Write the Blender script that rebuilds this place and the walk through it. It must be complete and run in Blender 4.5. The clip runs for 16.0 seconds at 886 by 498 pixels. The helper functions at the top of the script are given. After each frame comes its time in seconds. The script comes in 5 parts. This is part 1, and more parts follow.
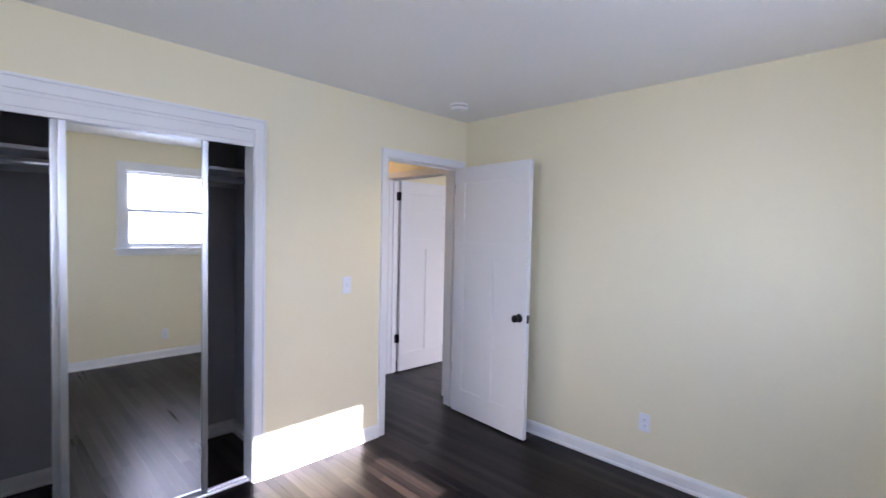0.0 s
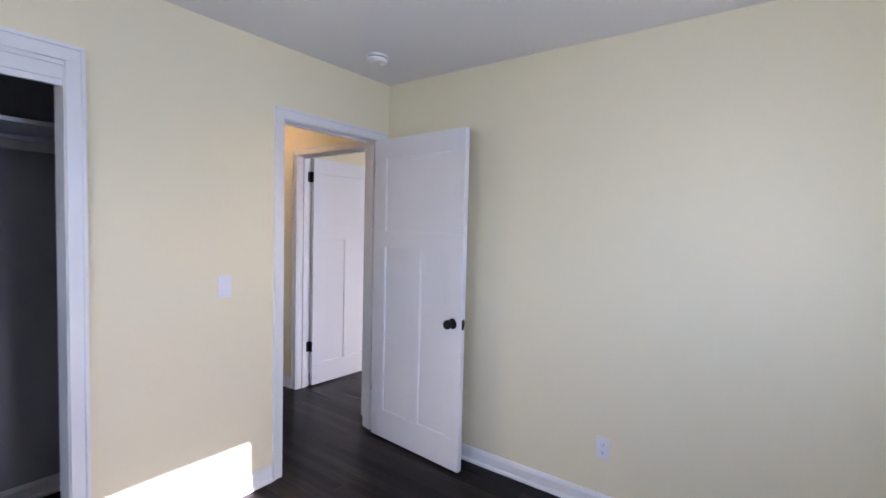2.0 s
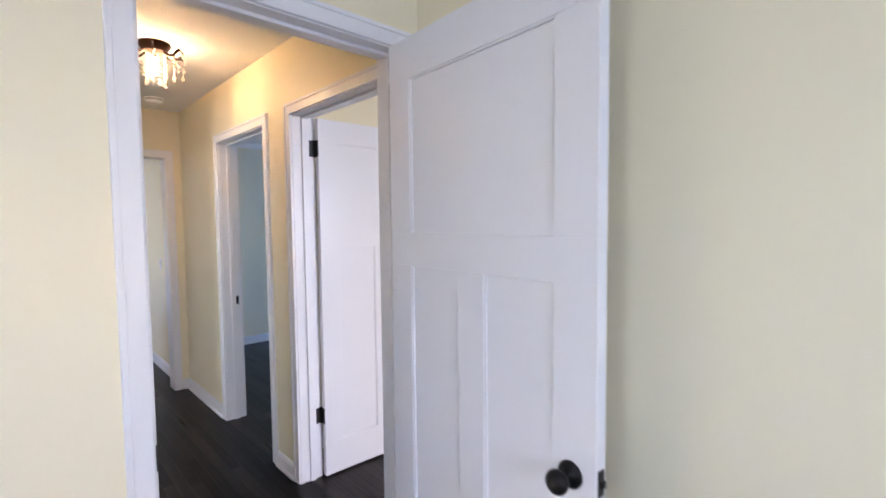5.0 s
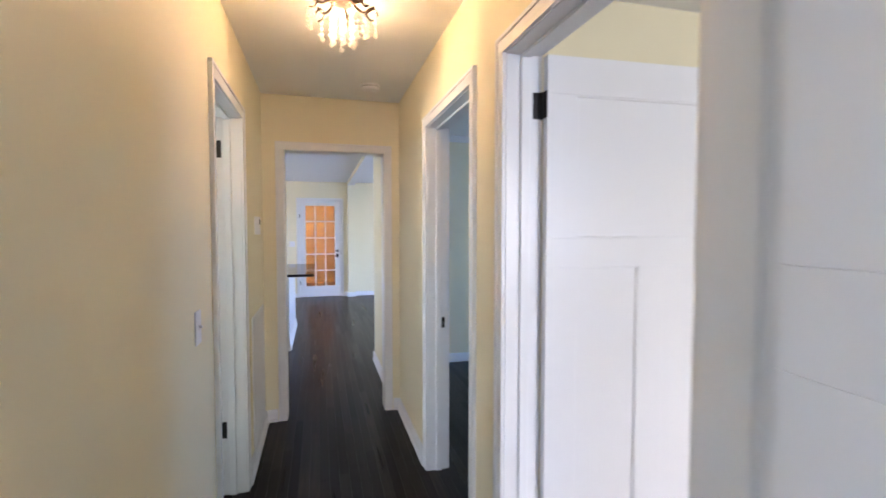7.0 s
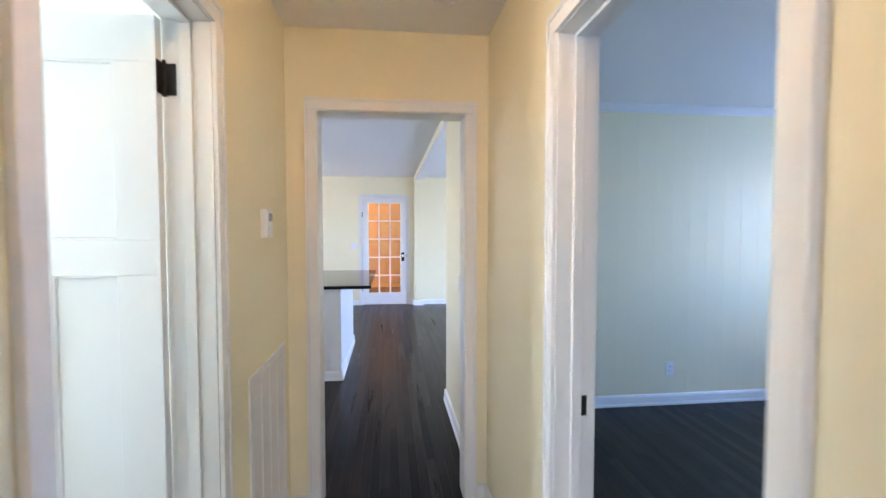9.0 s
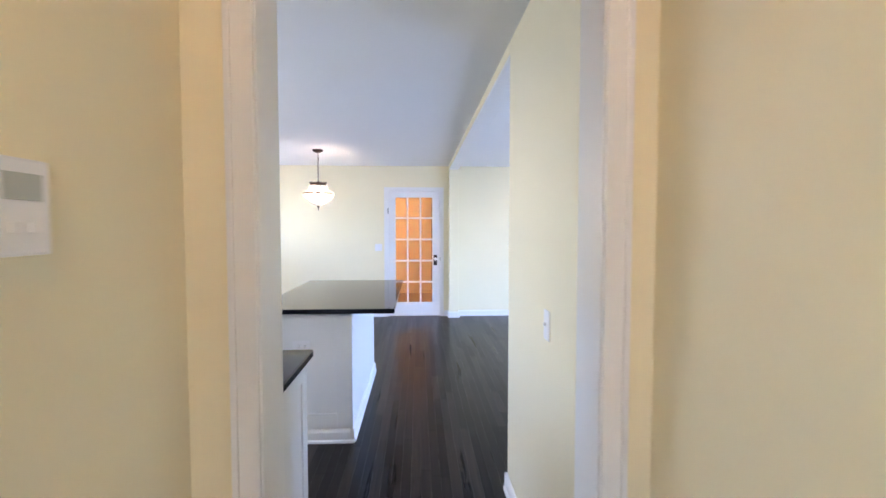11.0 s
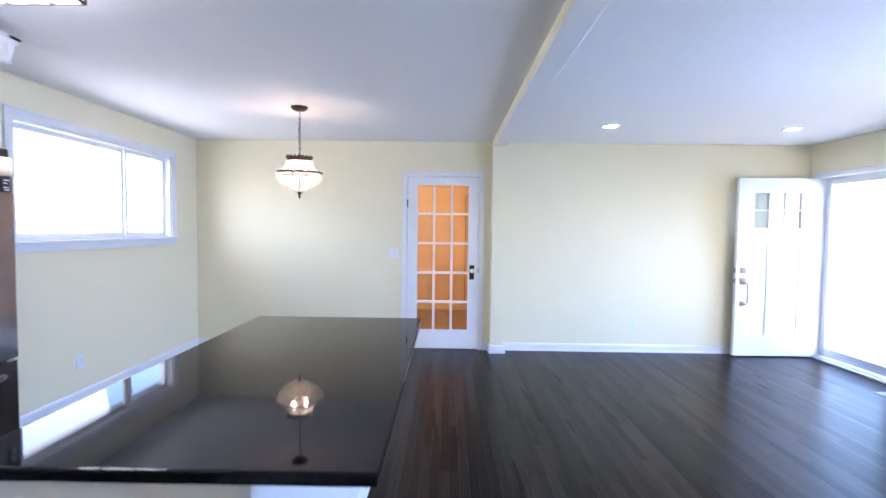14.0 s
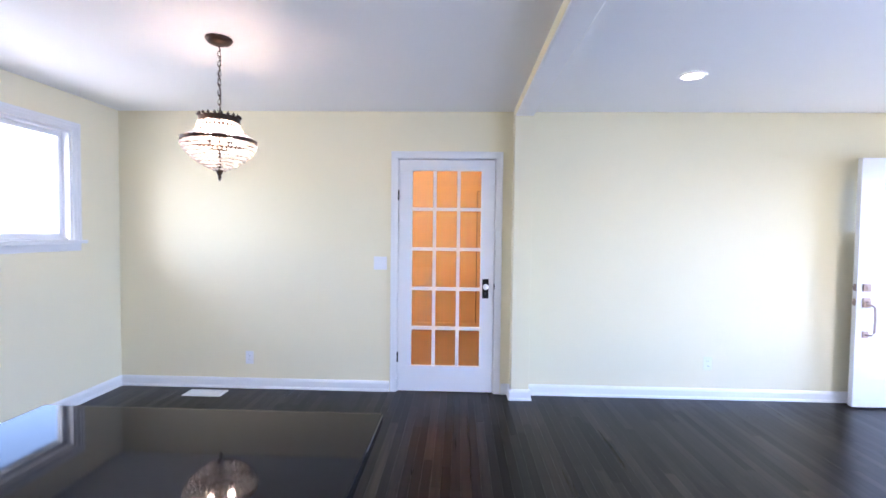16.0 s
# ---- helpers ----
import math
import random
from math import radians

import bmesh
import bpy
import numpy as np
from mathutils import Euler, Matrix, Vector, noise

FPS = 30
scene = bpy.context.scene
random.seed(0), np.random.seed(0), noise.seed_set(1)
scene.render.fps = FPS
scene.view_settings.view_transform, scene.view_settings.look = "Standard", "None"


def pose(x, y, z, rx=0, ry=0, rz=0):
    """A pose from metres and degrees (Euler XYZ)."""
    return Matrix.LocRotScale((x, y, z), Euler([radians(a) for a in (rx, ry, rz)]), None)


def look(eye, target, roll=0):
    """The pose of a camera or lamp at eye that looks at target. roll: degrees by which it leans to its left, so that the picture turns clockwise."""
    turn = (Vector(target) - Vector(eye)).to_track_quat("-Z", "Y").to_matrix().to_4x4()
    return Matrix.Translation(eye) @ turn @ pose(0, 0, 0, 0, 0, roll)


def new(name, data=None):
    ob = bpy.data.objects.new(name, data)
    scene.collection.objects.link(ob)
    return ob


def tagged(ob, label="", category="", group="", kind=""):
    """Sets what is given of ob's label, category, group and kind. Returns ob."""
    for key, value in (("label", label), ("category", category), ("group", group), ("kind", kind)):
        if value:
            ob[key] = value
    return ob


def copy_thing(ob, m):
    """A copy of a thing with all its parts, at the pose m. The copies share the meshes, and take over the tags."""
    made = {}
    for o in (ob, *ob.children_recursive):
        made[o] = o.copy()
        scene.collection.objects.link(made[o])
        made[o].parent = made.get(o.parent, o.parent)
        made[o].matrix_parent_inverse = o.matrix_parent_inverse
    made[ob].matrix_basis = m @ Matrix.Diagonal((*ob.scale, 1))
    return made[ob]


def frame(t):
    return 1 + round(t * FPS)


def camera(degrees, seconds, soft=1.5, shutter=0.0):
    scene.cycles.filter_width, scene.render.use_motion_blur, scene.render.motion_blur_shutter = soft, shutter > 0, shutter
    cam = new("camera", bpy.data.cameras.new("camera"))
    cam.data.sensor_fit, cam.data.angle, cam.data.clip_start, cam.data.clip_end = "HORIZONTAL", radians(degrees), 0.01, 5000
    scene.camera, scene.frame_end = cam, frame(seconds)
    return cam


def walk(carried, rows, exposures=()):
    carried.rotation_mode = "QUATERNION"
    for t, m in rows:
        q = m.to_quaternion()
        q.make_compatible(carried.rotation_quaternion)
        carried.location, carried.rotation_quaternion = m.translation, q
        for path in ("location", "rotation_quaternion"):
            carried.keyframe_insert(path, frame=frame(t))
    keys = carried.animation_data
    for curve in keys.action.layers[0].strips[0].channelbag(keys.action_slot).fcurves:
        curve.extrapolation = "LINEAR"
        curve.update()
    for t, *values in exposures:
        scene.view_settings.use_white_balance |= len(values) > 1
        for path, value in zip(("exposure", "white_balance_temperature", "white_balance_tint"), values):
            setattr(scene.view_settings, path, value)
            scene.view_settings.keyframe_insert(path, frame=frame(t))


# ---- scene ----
cam = camera(87.9, 16.0, shutter=0.5)
PATH = [
    (0, (-1.628, -2.669, 1.514), (-0.208, -1.263, 1.44), 1.2),
    (0.5, (-1.59, -2.641, 1.503), (-0.077, -1.336, 1.427), 1.3),
    (1, (-1.479, -2.565, 1.498), (0.096, -1.335, 1.412), 1.4),
    (1.5, (-1.299, -2.444, 1.496), (0.297, -1.243, 1.402), 1.4),
    (2, (-1.074, -2.284, 1.469), (0.53, -1.094, 1.373), 1.4),
    (2.5, (-0.871, -2.112, 1.486), (0.741, -0.932, 1.39), 1.4),
    (3, (-0.636, -1.93, 1.485), (0.974, -0.747, 1.387), 1.4),
    (3.2, (-0.547, -1.859, 1.483), (1.06, -0.673, 1.383), 1.3),
    (5.5, (0.417, -1.074, 1.461), (1.624, 0.517, 1.362), -0.4),
    (6, (0.563, -0.864, 1.463), (1.546, 0.876, 1.382), 0.2),
    (6.5, (0.71, -0.625, 1.461), (1.452, 1.23, 1.378), -0.1),
    (7, (0.77, -0.348, 1.461), (1.288, 1.582, 1.372), 0.0),
    (7.5, (0.799, -0.041, 1.459), (1.192, 1.918, 1.375), 0.1),
    (8, (0.837, 0.288, 1.476), (1.18, 2.256, 1.376), 0.2),
    (8.5, (0.868, 0.607, 1.458), (1.134, 2.588, 1.367), 0.0),
    (9, (0.871, 0.923, 1.457), (1.104, 2.907, 1.37), 0.0),
    (11.5, (0.845, 2.659, 1.455), (0.919, 4.655, 1.36), 0.2),
    (12, (0.823, 3.021, 1.451), (0.871, 5.019, 1.355), 0.5),
    (12.5, (0.816, 3.348, 1.441), (0.847, 5.346, 1.35), 0.5),
    (13, (0.825, 3.693, 1.441), (0.839, 5.691, 1.353), 0.5),
    (13.5, (0.826, 4.002, 1.462), (0.829, 5.999, 1.36), 0.5),
    (14, (0.841, 4.377, 1.44), (0.822, 6.375, 1.35), 0.7),
    (14.5, (0.875, 4.716, 1.43), (0.84, 6.714, 1.343), 0.8),
    (15, (0.852, 5.059, 1.411), (0.816, 7.057, 1.333), 0.6),
    (15.5, (0.876, 5.437, 1.43), (0.815, 7.434, 1.347), 0.7),
    (16, (0.899, 5.8, 1.409), (0.829, 7.797, 1.337), 0.7),
]
# seconds, stops, kelvin, tint
LIGHT = [(0, 3.0, 5750, 29), (3, 2.94, 5800, 30), (5.5, 3.42, 5900, 26), (6.5, 3.45, 5900, 23), (7.5, 3.38, 5900, 21), (8.5, 3.68, 5900, 20), (9, 3.76, 5850, 20), (11.5, 3.88, 5800, 22), (12.5, 3.78, 5640, 22), (14.5, 3.63, 5680, 22), (16, 3.7, 5780, 24)]
walk(cam, [(t, look(eye, target, roll)) for t, eye, target, roll in PATH], LIGHT)

# ---- world, sun, daylight ----
SUN_TILT = 28.8
world = bpy.data.worlds.new("world")
scene.world = world
world.use_nodes = True
wn = world.node_tree.nodes
sky = wn.new("ShaderNodeTexSky")
sky.sky_type = 'NISHITA'
sky.sun_disc = False
sky.sun_elevation = radians(SUN_TILT)
sky.sun_rotation = radians(179.5)
sky.air_density, sky.dust_density, sky.ozone_density = 1.0, 1.2, 1.0
world.node_tree.links.new(sky.outputs[0], wn["Background"].inputs[0])
wn["Background"].inputs[1].default_value = 0.15

sun = new("sun", bpy.data.lights.new("sun", 'SUN'))
sun.data.energy, sun.data.angle, sun.data.color = 5.0, radians(0.5), (1.0, 0.95, 0.86)
sun.matrix_world = look((0.05, -9, 9 * math.tan(radians(SUN_TILT))), (-0.05, 0, 0))


# serves real windows and added fill panels alike
def area_lamp(name, at, to, w, h, watts, colour=(0.80, 0.90, 1.0), spread=180):
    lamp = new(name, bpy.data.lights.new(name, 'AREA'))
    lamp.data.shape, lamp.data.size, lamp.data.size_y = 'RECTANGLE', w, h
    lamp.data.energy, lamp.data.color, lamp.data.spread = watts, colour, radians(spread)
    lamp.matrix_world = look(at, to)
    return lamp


def bulb_light(name, at, watts, radius, colour):
    lamp = new(name, bpy.data.lights.new(name, 'POINT'))
    lamp.data.energy, lamp.data.shadow_soft_size, lamp.data.color = watts, radius, colour
    lamp.location = at
    return lamp


# sky's light in the openings; some openings are made up, as noted
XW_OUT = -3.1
area_lamp("window_light_bedroom", (-0.07, -3.55, 1.85), (-0.2, 0, 0.2), 1.5, 1.5, 12.5, (0.64, 0.79, 1.0))
# added fill: no window is known in this unseen wall
area_lamp("fill_light_bedroom_west", (-2.72, -1.55, 1.74), (0, -1.6, 1.3), 0.9, 0.9, 2)
area_lamp("window_light_room_east", (5.10, 3.05, 1.62), (0, 3.05, 0.3), 0.96, 0.9, 2.8, (0.22, 0.47, 1.0))
# made-up window out of view; this panel brightens the open mid-room door
area_lamp("fill_light_room_mid", (3.0, -3.25, 1.6), (2.6, 0.2, 1.2), 1.1, 0.9, 7, (0.92, 0.96, 1.0))
# added panel behind an invented bath window, only to brighten the room
area_lamp("fill_light_bath", (-1.82, 2.1, 1.6), (0, 2.0, 1.2), 0.7, 0.7, 3.3, (0.88, 1.0, 0.95))
# assumed window, unseen; blue fill aimed low, spread cut to spare the ceiling
area_lamp("fill_light_living", (5.08, 6.6, 1.4), (0, 6.6, -1.8), 2.0, 1.3, 10.0, (0.37, 0.57, 1.0), 145)
# extra kitchen fill; the window behind it is made up
area_lamp("fill_light_kitchen", (-2.2, 4.9, 1.6), (0, 4.9, 0.6), 0.9, 0.8, 1.2, (0.7, 0.84, 1.0))
area_lamp("window_light_dining", (XW_OUT, 8.4, 1.85), (0, 8.2, 1.2), 2.0, 1.4, 5.0, (0.90, 0.94, 1.0))
# added panel outdoors, off the sight line, for blue sheen on the floor
area_lamp("glare_fill_front_door", (6.3, 9.0, 1.95), (4.4, 9.05, 0.6), 1.8, 1.6, 17, (0.38, 0.60, 1.0))
# lamps
bulb_light("back_room_bulb", (-0.1, 10.75, 2.2), 7.0, 0.06, (1.0, 0.70, 0.36))


# ---- materials ----
def nodes_of(name):
    m = bpy.data.materials.new(name)
    m.use_nodes = True
    t = m.node_tree
    return m, t.nodes, t.links, t.nodes["Principled BSDF"]


def plain(name, colour, rough=0.5, metal=0.0, vary=0.06, scale=6.0, bump=0.03, fine=180.0, coat=0.0, rough_vary=0.08):
    """Paint, plastic or metal with slow and fine variation of tone, gloss and relief."""
    m, n, l, b = nodes_of(name)
    co = n.new("ShaderNodeTexCoord")
    big = n.new("ShaderNodeTexNoise")
    big.inputs["Scale"].default_value = scale
    big.inputs["Detail"].default_value = 4
    small = n.new("ShaderNodeTexNoise")
    small.inputs["Scale"].default_value = fine
    small.inputs["Detail"].default_value = 2
    for k in (big, small):
        l.new(co.outputs["Object"], k.inputs["Vector"])
    mix = n.new("ShaderNodeMix")
    mix.data_type = 'RGBA'
    mix.inputs["A"].default_value = (*[c * (1 - vary) for c in colour], 1)
    mix.inputs["B"].default_value = (*[min(1, c * (1 + vary)) for c in colour], 1)
    l.new(big.outputs["Fac"], mix.inputs["Factor"])
    l.new(mix.outputs["Result"], b.inputs["Base Color"])
    rr = n.new("ShaderNodeMapRange")
    rr.inputs["To Min"].default_value, rr.inputs["To Max"].default_value = max(0.02, rough - rough_vary), min(1, rough + rough_vary)
    l.new(big.outputs["Fac"], rr.inputs["Value"])
    l.new(rr.outputs["Result"], b.inputs["Roughness"])
    bp = n.new("ShaderNodeBump")
    bp.inputs["Strength"].default_value, bp.inputs["Distance"].default_value = bump, 0.004
    l.new(small.outputs["Fac"], bp.inputs["Height"])
    l.new(bp.outputs["Normal"], b.inputs["Normal"])
    b.inputs["Metallic"].default_value = metal
    b.inputs["Coat Weight"].default_value = coat
    return m


def glowing(name, colour, power):
    m, n, l, b = nodes_of(name)
    b.inputs["Base Color"].default_value = (*colour, 1)
    b.inputs["Emission Color"].default_value = (*colour, 1)
    b.inputs["Emission Strength"].default_value = power
    return m


def glass(name, rough=0.0, tint=(1, 1, 1), clear=0.92, gloss=0.04):
    """Thin window glass: clear straight through, with a mirror gloss towards grazing."""
    m, n, l, b = nodes_of(name)
    n.remove(b)
    tr, gl = n.new("ShaderNodeBsdfTransparent"), n.new("ShaderNodeBsdfGlossy")
    mx, fr = n.new("ShaderNodeMixShader"), n.new("ShaderNodeLayerWeight")
    up, sc = n.new("ShaderNodeMath"), n.new("ShaderNodeMath")
    fr.inputs["Blend"].default_value = 0.5
    up.operation, up.inputs[1].default_value = 'POWER', 5.0
    sc.operation, sc.inputs[1].default_value, sc.inputs[2].default_value = 'MULTIPLY_ADD', 0.8, gloss
    l.new(fr.outputs["Facing"], up.inputs[0])
    l.new(up.outputs[0], sc.inputs[0])
    tr.inputs["Color"].default_value = (*[clear * c for c in tint], 1)
    gl.inputs["Roughness"].default_value = rough
    l.new(sc.outputs[0], mx.inputs[0])
    l.new(tr.outputs[0], mx.inputs[1])
    l.new(gl.outputs[0], mx.inputs[2])
    l.new(mx.outputs[0], n["Material Output"].inputs["Surface"])
    return m


def crystal(name, scatter):
    """Small cut drops: part clear, part scattering the bulb's light, with a sharp gloss."""
    m, n, l, b = nodes_of(name)
    n.remove(b)
    tr, ts, gl = n.new("ShaderNodeBsdfTransparent"), n.new("ShaderNodeBsdfTranslucent"), n.new("ShaderNodeBsdfGlossy")
    df, both, lit, out = n.new("ShaderNodeBsdfDiffuse"), n.new("ShaderNodeMixShader"), n.new("ShaderNodeMixShader"), n.new("ShaderNodeMixShader")
    tr.inputs["Color"].default_value = (0.98, 0.97, 0.96, 1)
    ts.inputs["Color"].default_value = df.inputs["Color"].default_value = (0.93, 0.90, 0.88, 1)
    gl.inputs["Roughness"].default_value = 0.05
    both.inputs[0].default_value, lit.inputs[0].default_value, out.inputs[0].default_value = 0.35, 0.30, scatter
    for a, o in ((ts, both.inputs[1]), (df, both.inputs[2]), (both, lit.inputs[1]), (gl, lit.inputs[2]), (tr, out.inputs[1]), (lit, out.inputs[2])):
        l.new(a.outputs[0], o)
    l.new(out.outputs[0], n["Material Output"].inputs["Surface"])
    return m


def dark_wood(name):
    """Dark stained oak strips: grain along the strip, tone from strip to strip."""
    m, n, l, b = nodes_of(name)
    geo, info = n.new("ShaderNodeNewGeometry"), n.new("ShaderNodeObjectInfo")
    mp = n.new("ShaderNodeMapping")
    mp.inputs["Scale"].default_value = (55, 2.2, 40)
    l.new(geo.outputs["Position"], mp.inputs["Vector"])
    grain = n.new("ShaderNodeTexNoise")
    grain.inputs["Scale"].default_value, grain.inputs["Detail"].default_value = 1.0, 6
    grain.inputs["Distortion"].default_value = 0.6
    l.new(mp.outputs[0], grain.inputs["Vector"])
    wear = n.new("ShaderNodeTexNoise")
    wear.inputs["Scale"].default_value, wear.inputs["Detail"].default_value = 0.25, 5
    l.new(mp.outputs[0], wear.inputs["Vector"])
    add = n.new("ShaderNodeMath")
    add.operation = 'ADD'
    l.new(geo.outputs["Random Per Island"], add.inputs[0])
    l.new(info.outputs["Random"], add.inputs[1])
    fr = n.new("ShaderNodeMath")
    fr.operation = 'FRACT'
    l.new(add.outputs[0], fr.inputs[0])
    tone = n.new("ShaderNodeValToRGB")
    e = tone.color_ramp.elements
    e[0].position, e[0].color = 0.0, (0.0042, 0.0031, 0.0026, 1)
    e[1].position, e[1].color = 1.0, (0.0225, 0.0158, 0.0121, 1)
    mid = tone.color_ramp.elements.new(0.62)
    mid.color = (0.011, 0.0082, 0.0068, 1)
    l.new(fr.outputs[0], tone.inputs[0])
    gr = n.new("ShaderNodeValToRGB")
    g = gr.color_ramp.elements
    g[0].position, g[0].color = 0.36, (0.48, 0.48, 0.49, 1)
    g[1].position, g[1].color = 0.68, (1.55, 1.48, 1.41, 1)
    l.new(grain.outputs["Fac"], gr.inputs[0])
    mul = n.new("ShaderNodeMix")
    mul.data_type, mul.blend_type = 'RGBA', 'MULTIPLY'
    mul.inputs["Factor"].default_value = 1
    l.new(tone.outputs[0], mul.inputs["A"])
    l.new(gr.outputs[0], mul.inputs["B"])
    l.new(mul.outputs["Result"], b.inputs["Base Color"])
    rr = n.new("ShaderNodeMapRange")
    rr.inputs["To Min"].default_value, rr.inputs["To Max"].default_value = 0.23, 0.36
    sheen = n.new("ShaderNodeMapRange")
    sheen.inputs["To Min"].default_value, sheen.inputs["To Max"].default_value = 0.12, 0.18
    l.new(fr.outputs[0], sheen.inputs["Value"])
    l.new(sheen.outputs[0], b.inputs["Specular IOR Level"])
    l.new(wear.outputs["Fac"], rr.inputs["Value"])
    l.new(rr.outputs[0], b.inputs["Roughness"])
    bp = n.new("ShaderNodeBump")
    bp.inputs["Strength"].default_value, bp.inputs["Distance"].default_value = 0.12, 0.002
    l.new(grain.outputs["Fac"], bp.inputs["Height"])
    l.new(bp.outputs[0], b.inputs["Normal"])
    return m


def brushed(name, colour, rough, axis_scale):
    """Brushed metal: fine streaks along one way."""
    m, n, l, b = nodes_of(name)
    co = n.new("ShaderNodeTexCoord")
    mp = n.new("ShaderNodeMapping")
    mp.inputs["Scale"].default_value = axis_scale
    l.new(co.outputs["Object"], mp.inputs["Vector"])
    t = n.new("ShaderNodeTexNoise")
    t.inputs["Scale"].default_value, t.inputs["Detail"].default_value = 1, 5
    l.new(mp.outputs[0], t.inputs["Vector"])
    rr = n.new("ShaderNodeMapRange")
    rr.inputs["To Min"].default_value, rr.inputs["To Max"].default_value = rough - 0.05, rough + 0.07
    l.new(t.outputs["Fac"], rr.inputs["Value"])
    l.new(rr.outputs[0], b.inputs["Roughness"])
    bp = n.new("ShaderNodeBump")
    bp.inputs["Strength"].default_value, bp.inputs["Distance"].default_value = 0.05, 0.001
    l.new(t.outputs["Fac"], bp.inputs["Height"])
    l.new(bp.outputs[0], b.inputs["Normal"])
    b.inputs["Base Color"].default_value = (*colour, 1)
    b.inputs["Metallic"].default_value = 1
    b.inputs["Anisotropic"].default_value = 0.5
    return m


def granite(name):
    m, n, l, b = nodes_of(name)
    co = n.new("ShaderNodeTexCoord")
    v = n.new("ShaderNodeTexVoronoi")
    v.inputs["Scale"].default_value = 420
    t = n.new("ShaderNodeTexNoise")
    t.inputs["Scale"].default_value = 90
    for k in (v, t):
        l.new(co.outputs["Object"], k.inputs["Vector"])
    r = n.new("ShaderNodeValToRGB")
    e = r.color_ramp.elements
    e[0].position, e[0].color = 0.2, (0.004, 0.004, 0.006, 1)
    e[1].position, e[1].color = 0.95, (0.013, 0.013, 0.017, 1)
    l.new(v.outputs["Color"], r.inputs[0])
    l.new(r.outputs[0], b.inputs["Base Color"])
    rr = n.new("ShaderNodeMapRange")
    rr.inputs["To Min"].default_value, rr.inputs["To Max"].default_value = 0.03, 0.055
    l.new(t.outputs["Fac"], rr.inputs["Value"])
    l.new(rr.outputs[0], b.inputs["Roughness"])
    b.inputs["Specular IOR Level"].default_value = 0.16
    return m


def grass(name):
    m, n, l, b = nodes_of(name)
    co = n.new("ShaderNodeTexCoord")
    t = n.new("ShaderNodeTexNoise")
    t.inputs["Scale"].default_value, t.inputs["Detail"].default_value = 0.6, 8
    l.new(co.outputs["Object"], t.inputs["Vector"])
    r = n.new("ShaderNodeValToRGB")
    e = r.color_ramp.elements
    e[0].position, e[0].color = 0.35, (0.13, 0.14, 0.07, 1)
    e[1].position, e[1].color = 0.7, (0.27, 0.25, 0.15, 1)
    l.new(t.outputs["Fac"], r.inputs[0])
    l.new(r.outputs[0], b.inputs["Base Color"])
    b.inputs["Roughness"].default_value = 0.95
    return m


CREAM = plain("cream_wall_paint", (0.825, 0.755, 0.54), 0.55, vary=0.02, scale=1.5, bump=0.05, fine=140)
CEIL = plain("white_ceiling_paint", (0.86, 0.86, 0.85), 0.8, vary=0.015, scale=1.2, bump=0.12, fine=110)
TRIM = plain("white_trim_paint", (0.80, 0.80, 0.80), 0.32, vary=0.015, scale=3, bump=0.02, fine=90)
DOOR = plain("white_door_paint", (0.79, 0.79, 0.80), 0.36, vary=0.015, scale=3, bump=0.03, fine=120)
CAB = plain("white_cabinet_paint", (0.78, 0.78, 0.78), 0.35, vary=0.012, scale=3, bump=0.015, fine=90)
PLATE = plain("white_plastic", (0.82, 0.82, 0.84), 0.3, vary=0.01, scale=10, bump=0.0)
# near-black tone that paints the shade inside slots, vents and gaps
RECESS_SHADE = plain("recess_shade", (0.05, 0.05, 0.055), 0.6)
BLACK = plain("oil_rubbed_black_metal", (0.014, 0.012, 0.011), 0.38, metal=0.6, vary=0.2, scale=30, bump=0.03)
BRONZE = plain("aged_bronze", (0.055, 0.034, 0.022), 0.42, metal=0.8, vary=0.25, scale=40, bump=0.05)
NICKEL = brushed("satin_nickel", (0.42, 0.33, 0.31), 0.34, (300, 300, 20))
STEEL = brushed("brushed_stainless_steel", (0.34, 0.34, 0.355), 0.14, (12, 12, 520))
STEEL_DARK = plain("dark_stainless_handle", (0.22, 0.22, 0.23), 0.28, metal=1.0, vary=0.04, bump=0.0)
RUBBER = plain("black_plastic", (0.012, 0.012, 0.013), 0.45)
GLOSSBLACK = plain("black_glass_panel", (0.010, 0.010, 0.014), 0.08, rough_vary=0.02, bump=0.0)
STONE = granite("black_granite")
OAK = dark_wood("dark_stained_oak")
UNDER = plain("dark_floor_joint", (0.010, 0.008, 0.007), 0.8)
MIRROR = plain("silver_mirror", (0.90, 0.92, 0.92), 0.02, metal=1.0, vary=0.0, bump=0.0, rough_vary=0.0)
ALU = brushed("satin_aluminium", (0.72, 0.74, 0.78), 0.35, (40, 40, 400))
VINYL = plain("white_window_vinyl", (0.80, 0.80, 0.81), 0.35, vary=0.01, bump=0.01)
GLASS = glass("window_glass")
SEEDY = glass("door_lite_glass", 0.10, (0.97, 0.99, 0.99), 0.95, 0.15)
CRYSTAL = crystal("cut_crystal", 0.55)
DROPS = crystal("clear_crystal_drop", 0.22)
GLOW_TUBE = glowing("lit_acrylic_diffuser", (1.0, 0.96, 0.90), 1.6)
GLOW_BULB = glowing("lit_bulb", (1.0, 0.63, 0.29), 106)
GLOW_PENDANT = glowing("lit_candle_bulb", (1.0, 0.72, 0.48), 36)
GLOW_CAN = glowing("lit_downlight", (1.0, 0.90, 0.74), 3.0)
# grey deepened so the unlit closet reads dark: shade put into the colour
CLOSET_SHADE = plain("shaded_closet_paint", (0.43, 0.43, 0.46), 0.6, vary=0.03, bump=0.06)
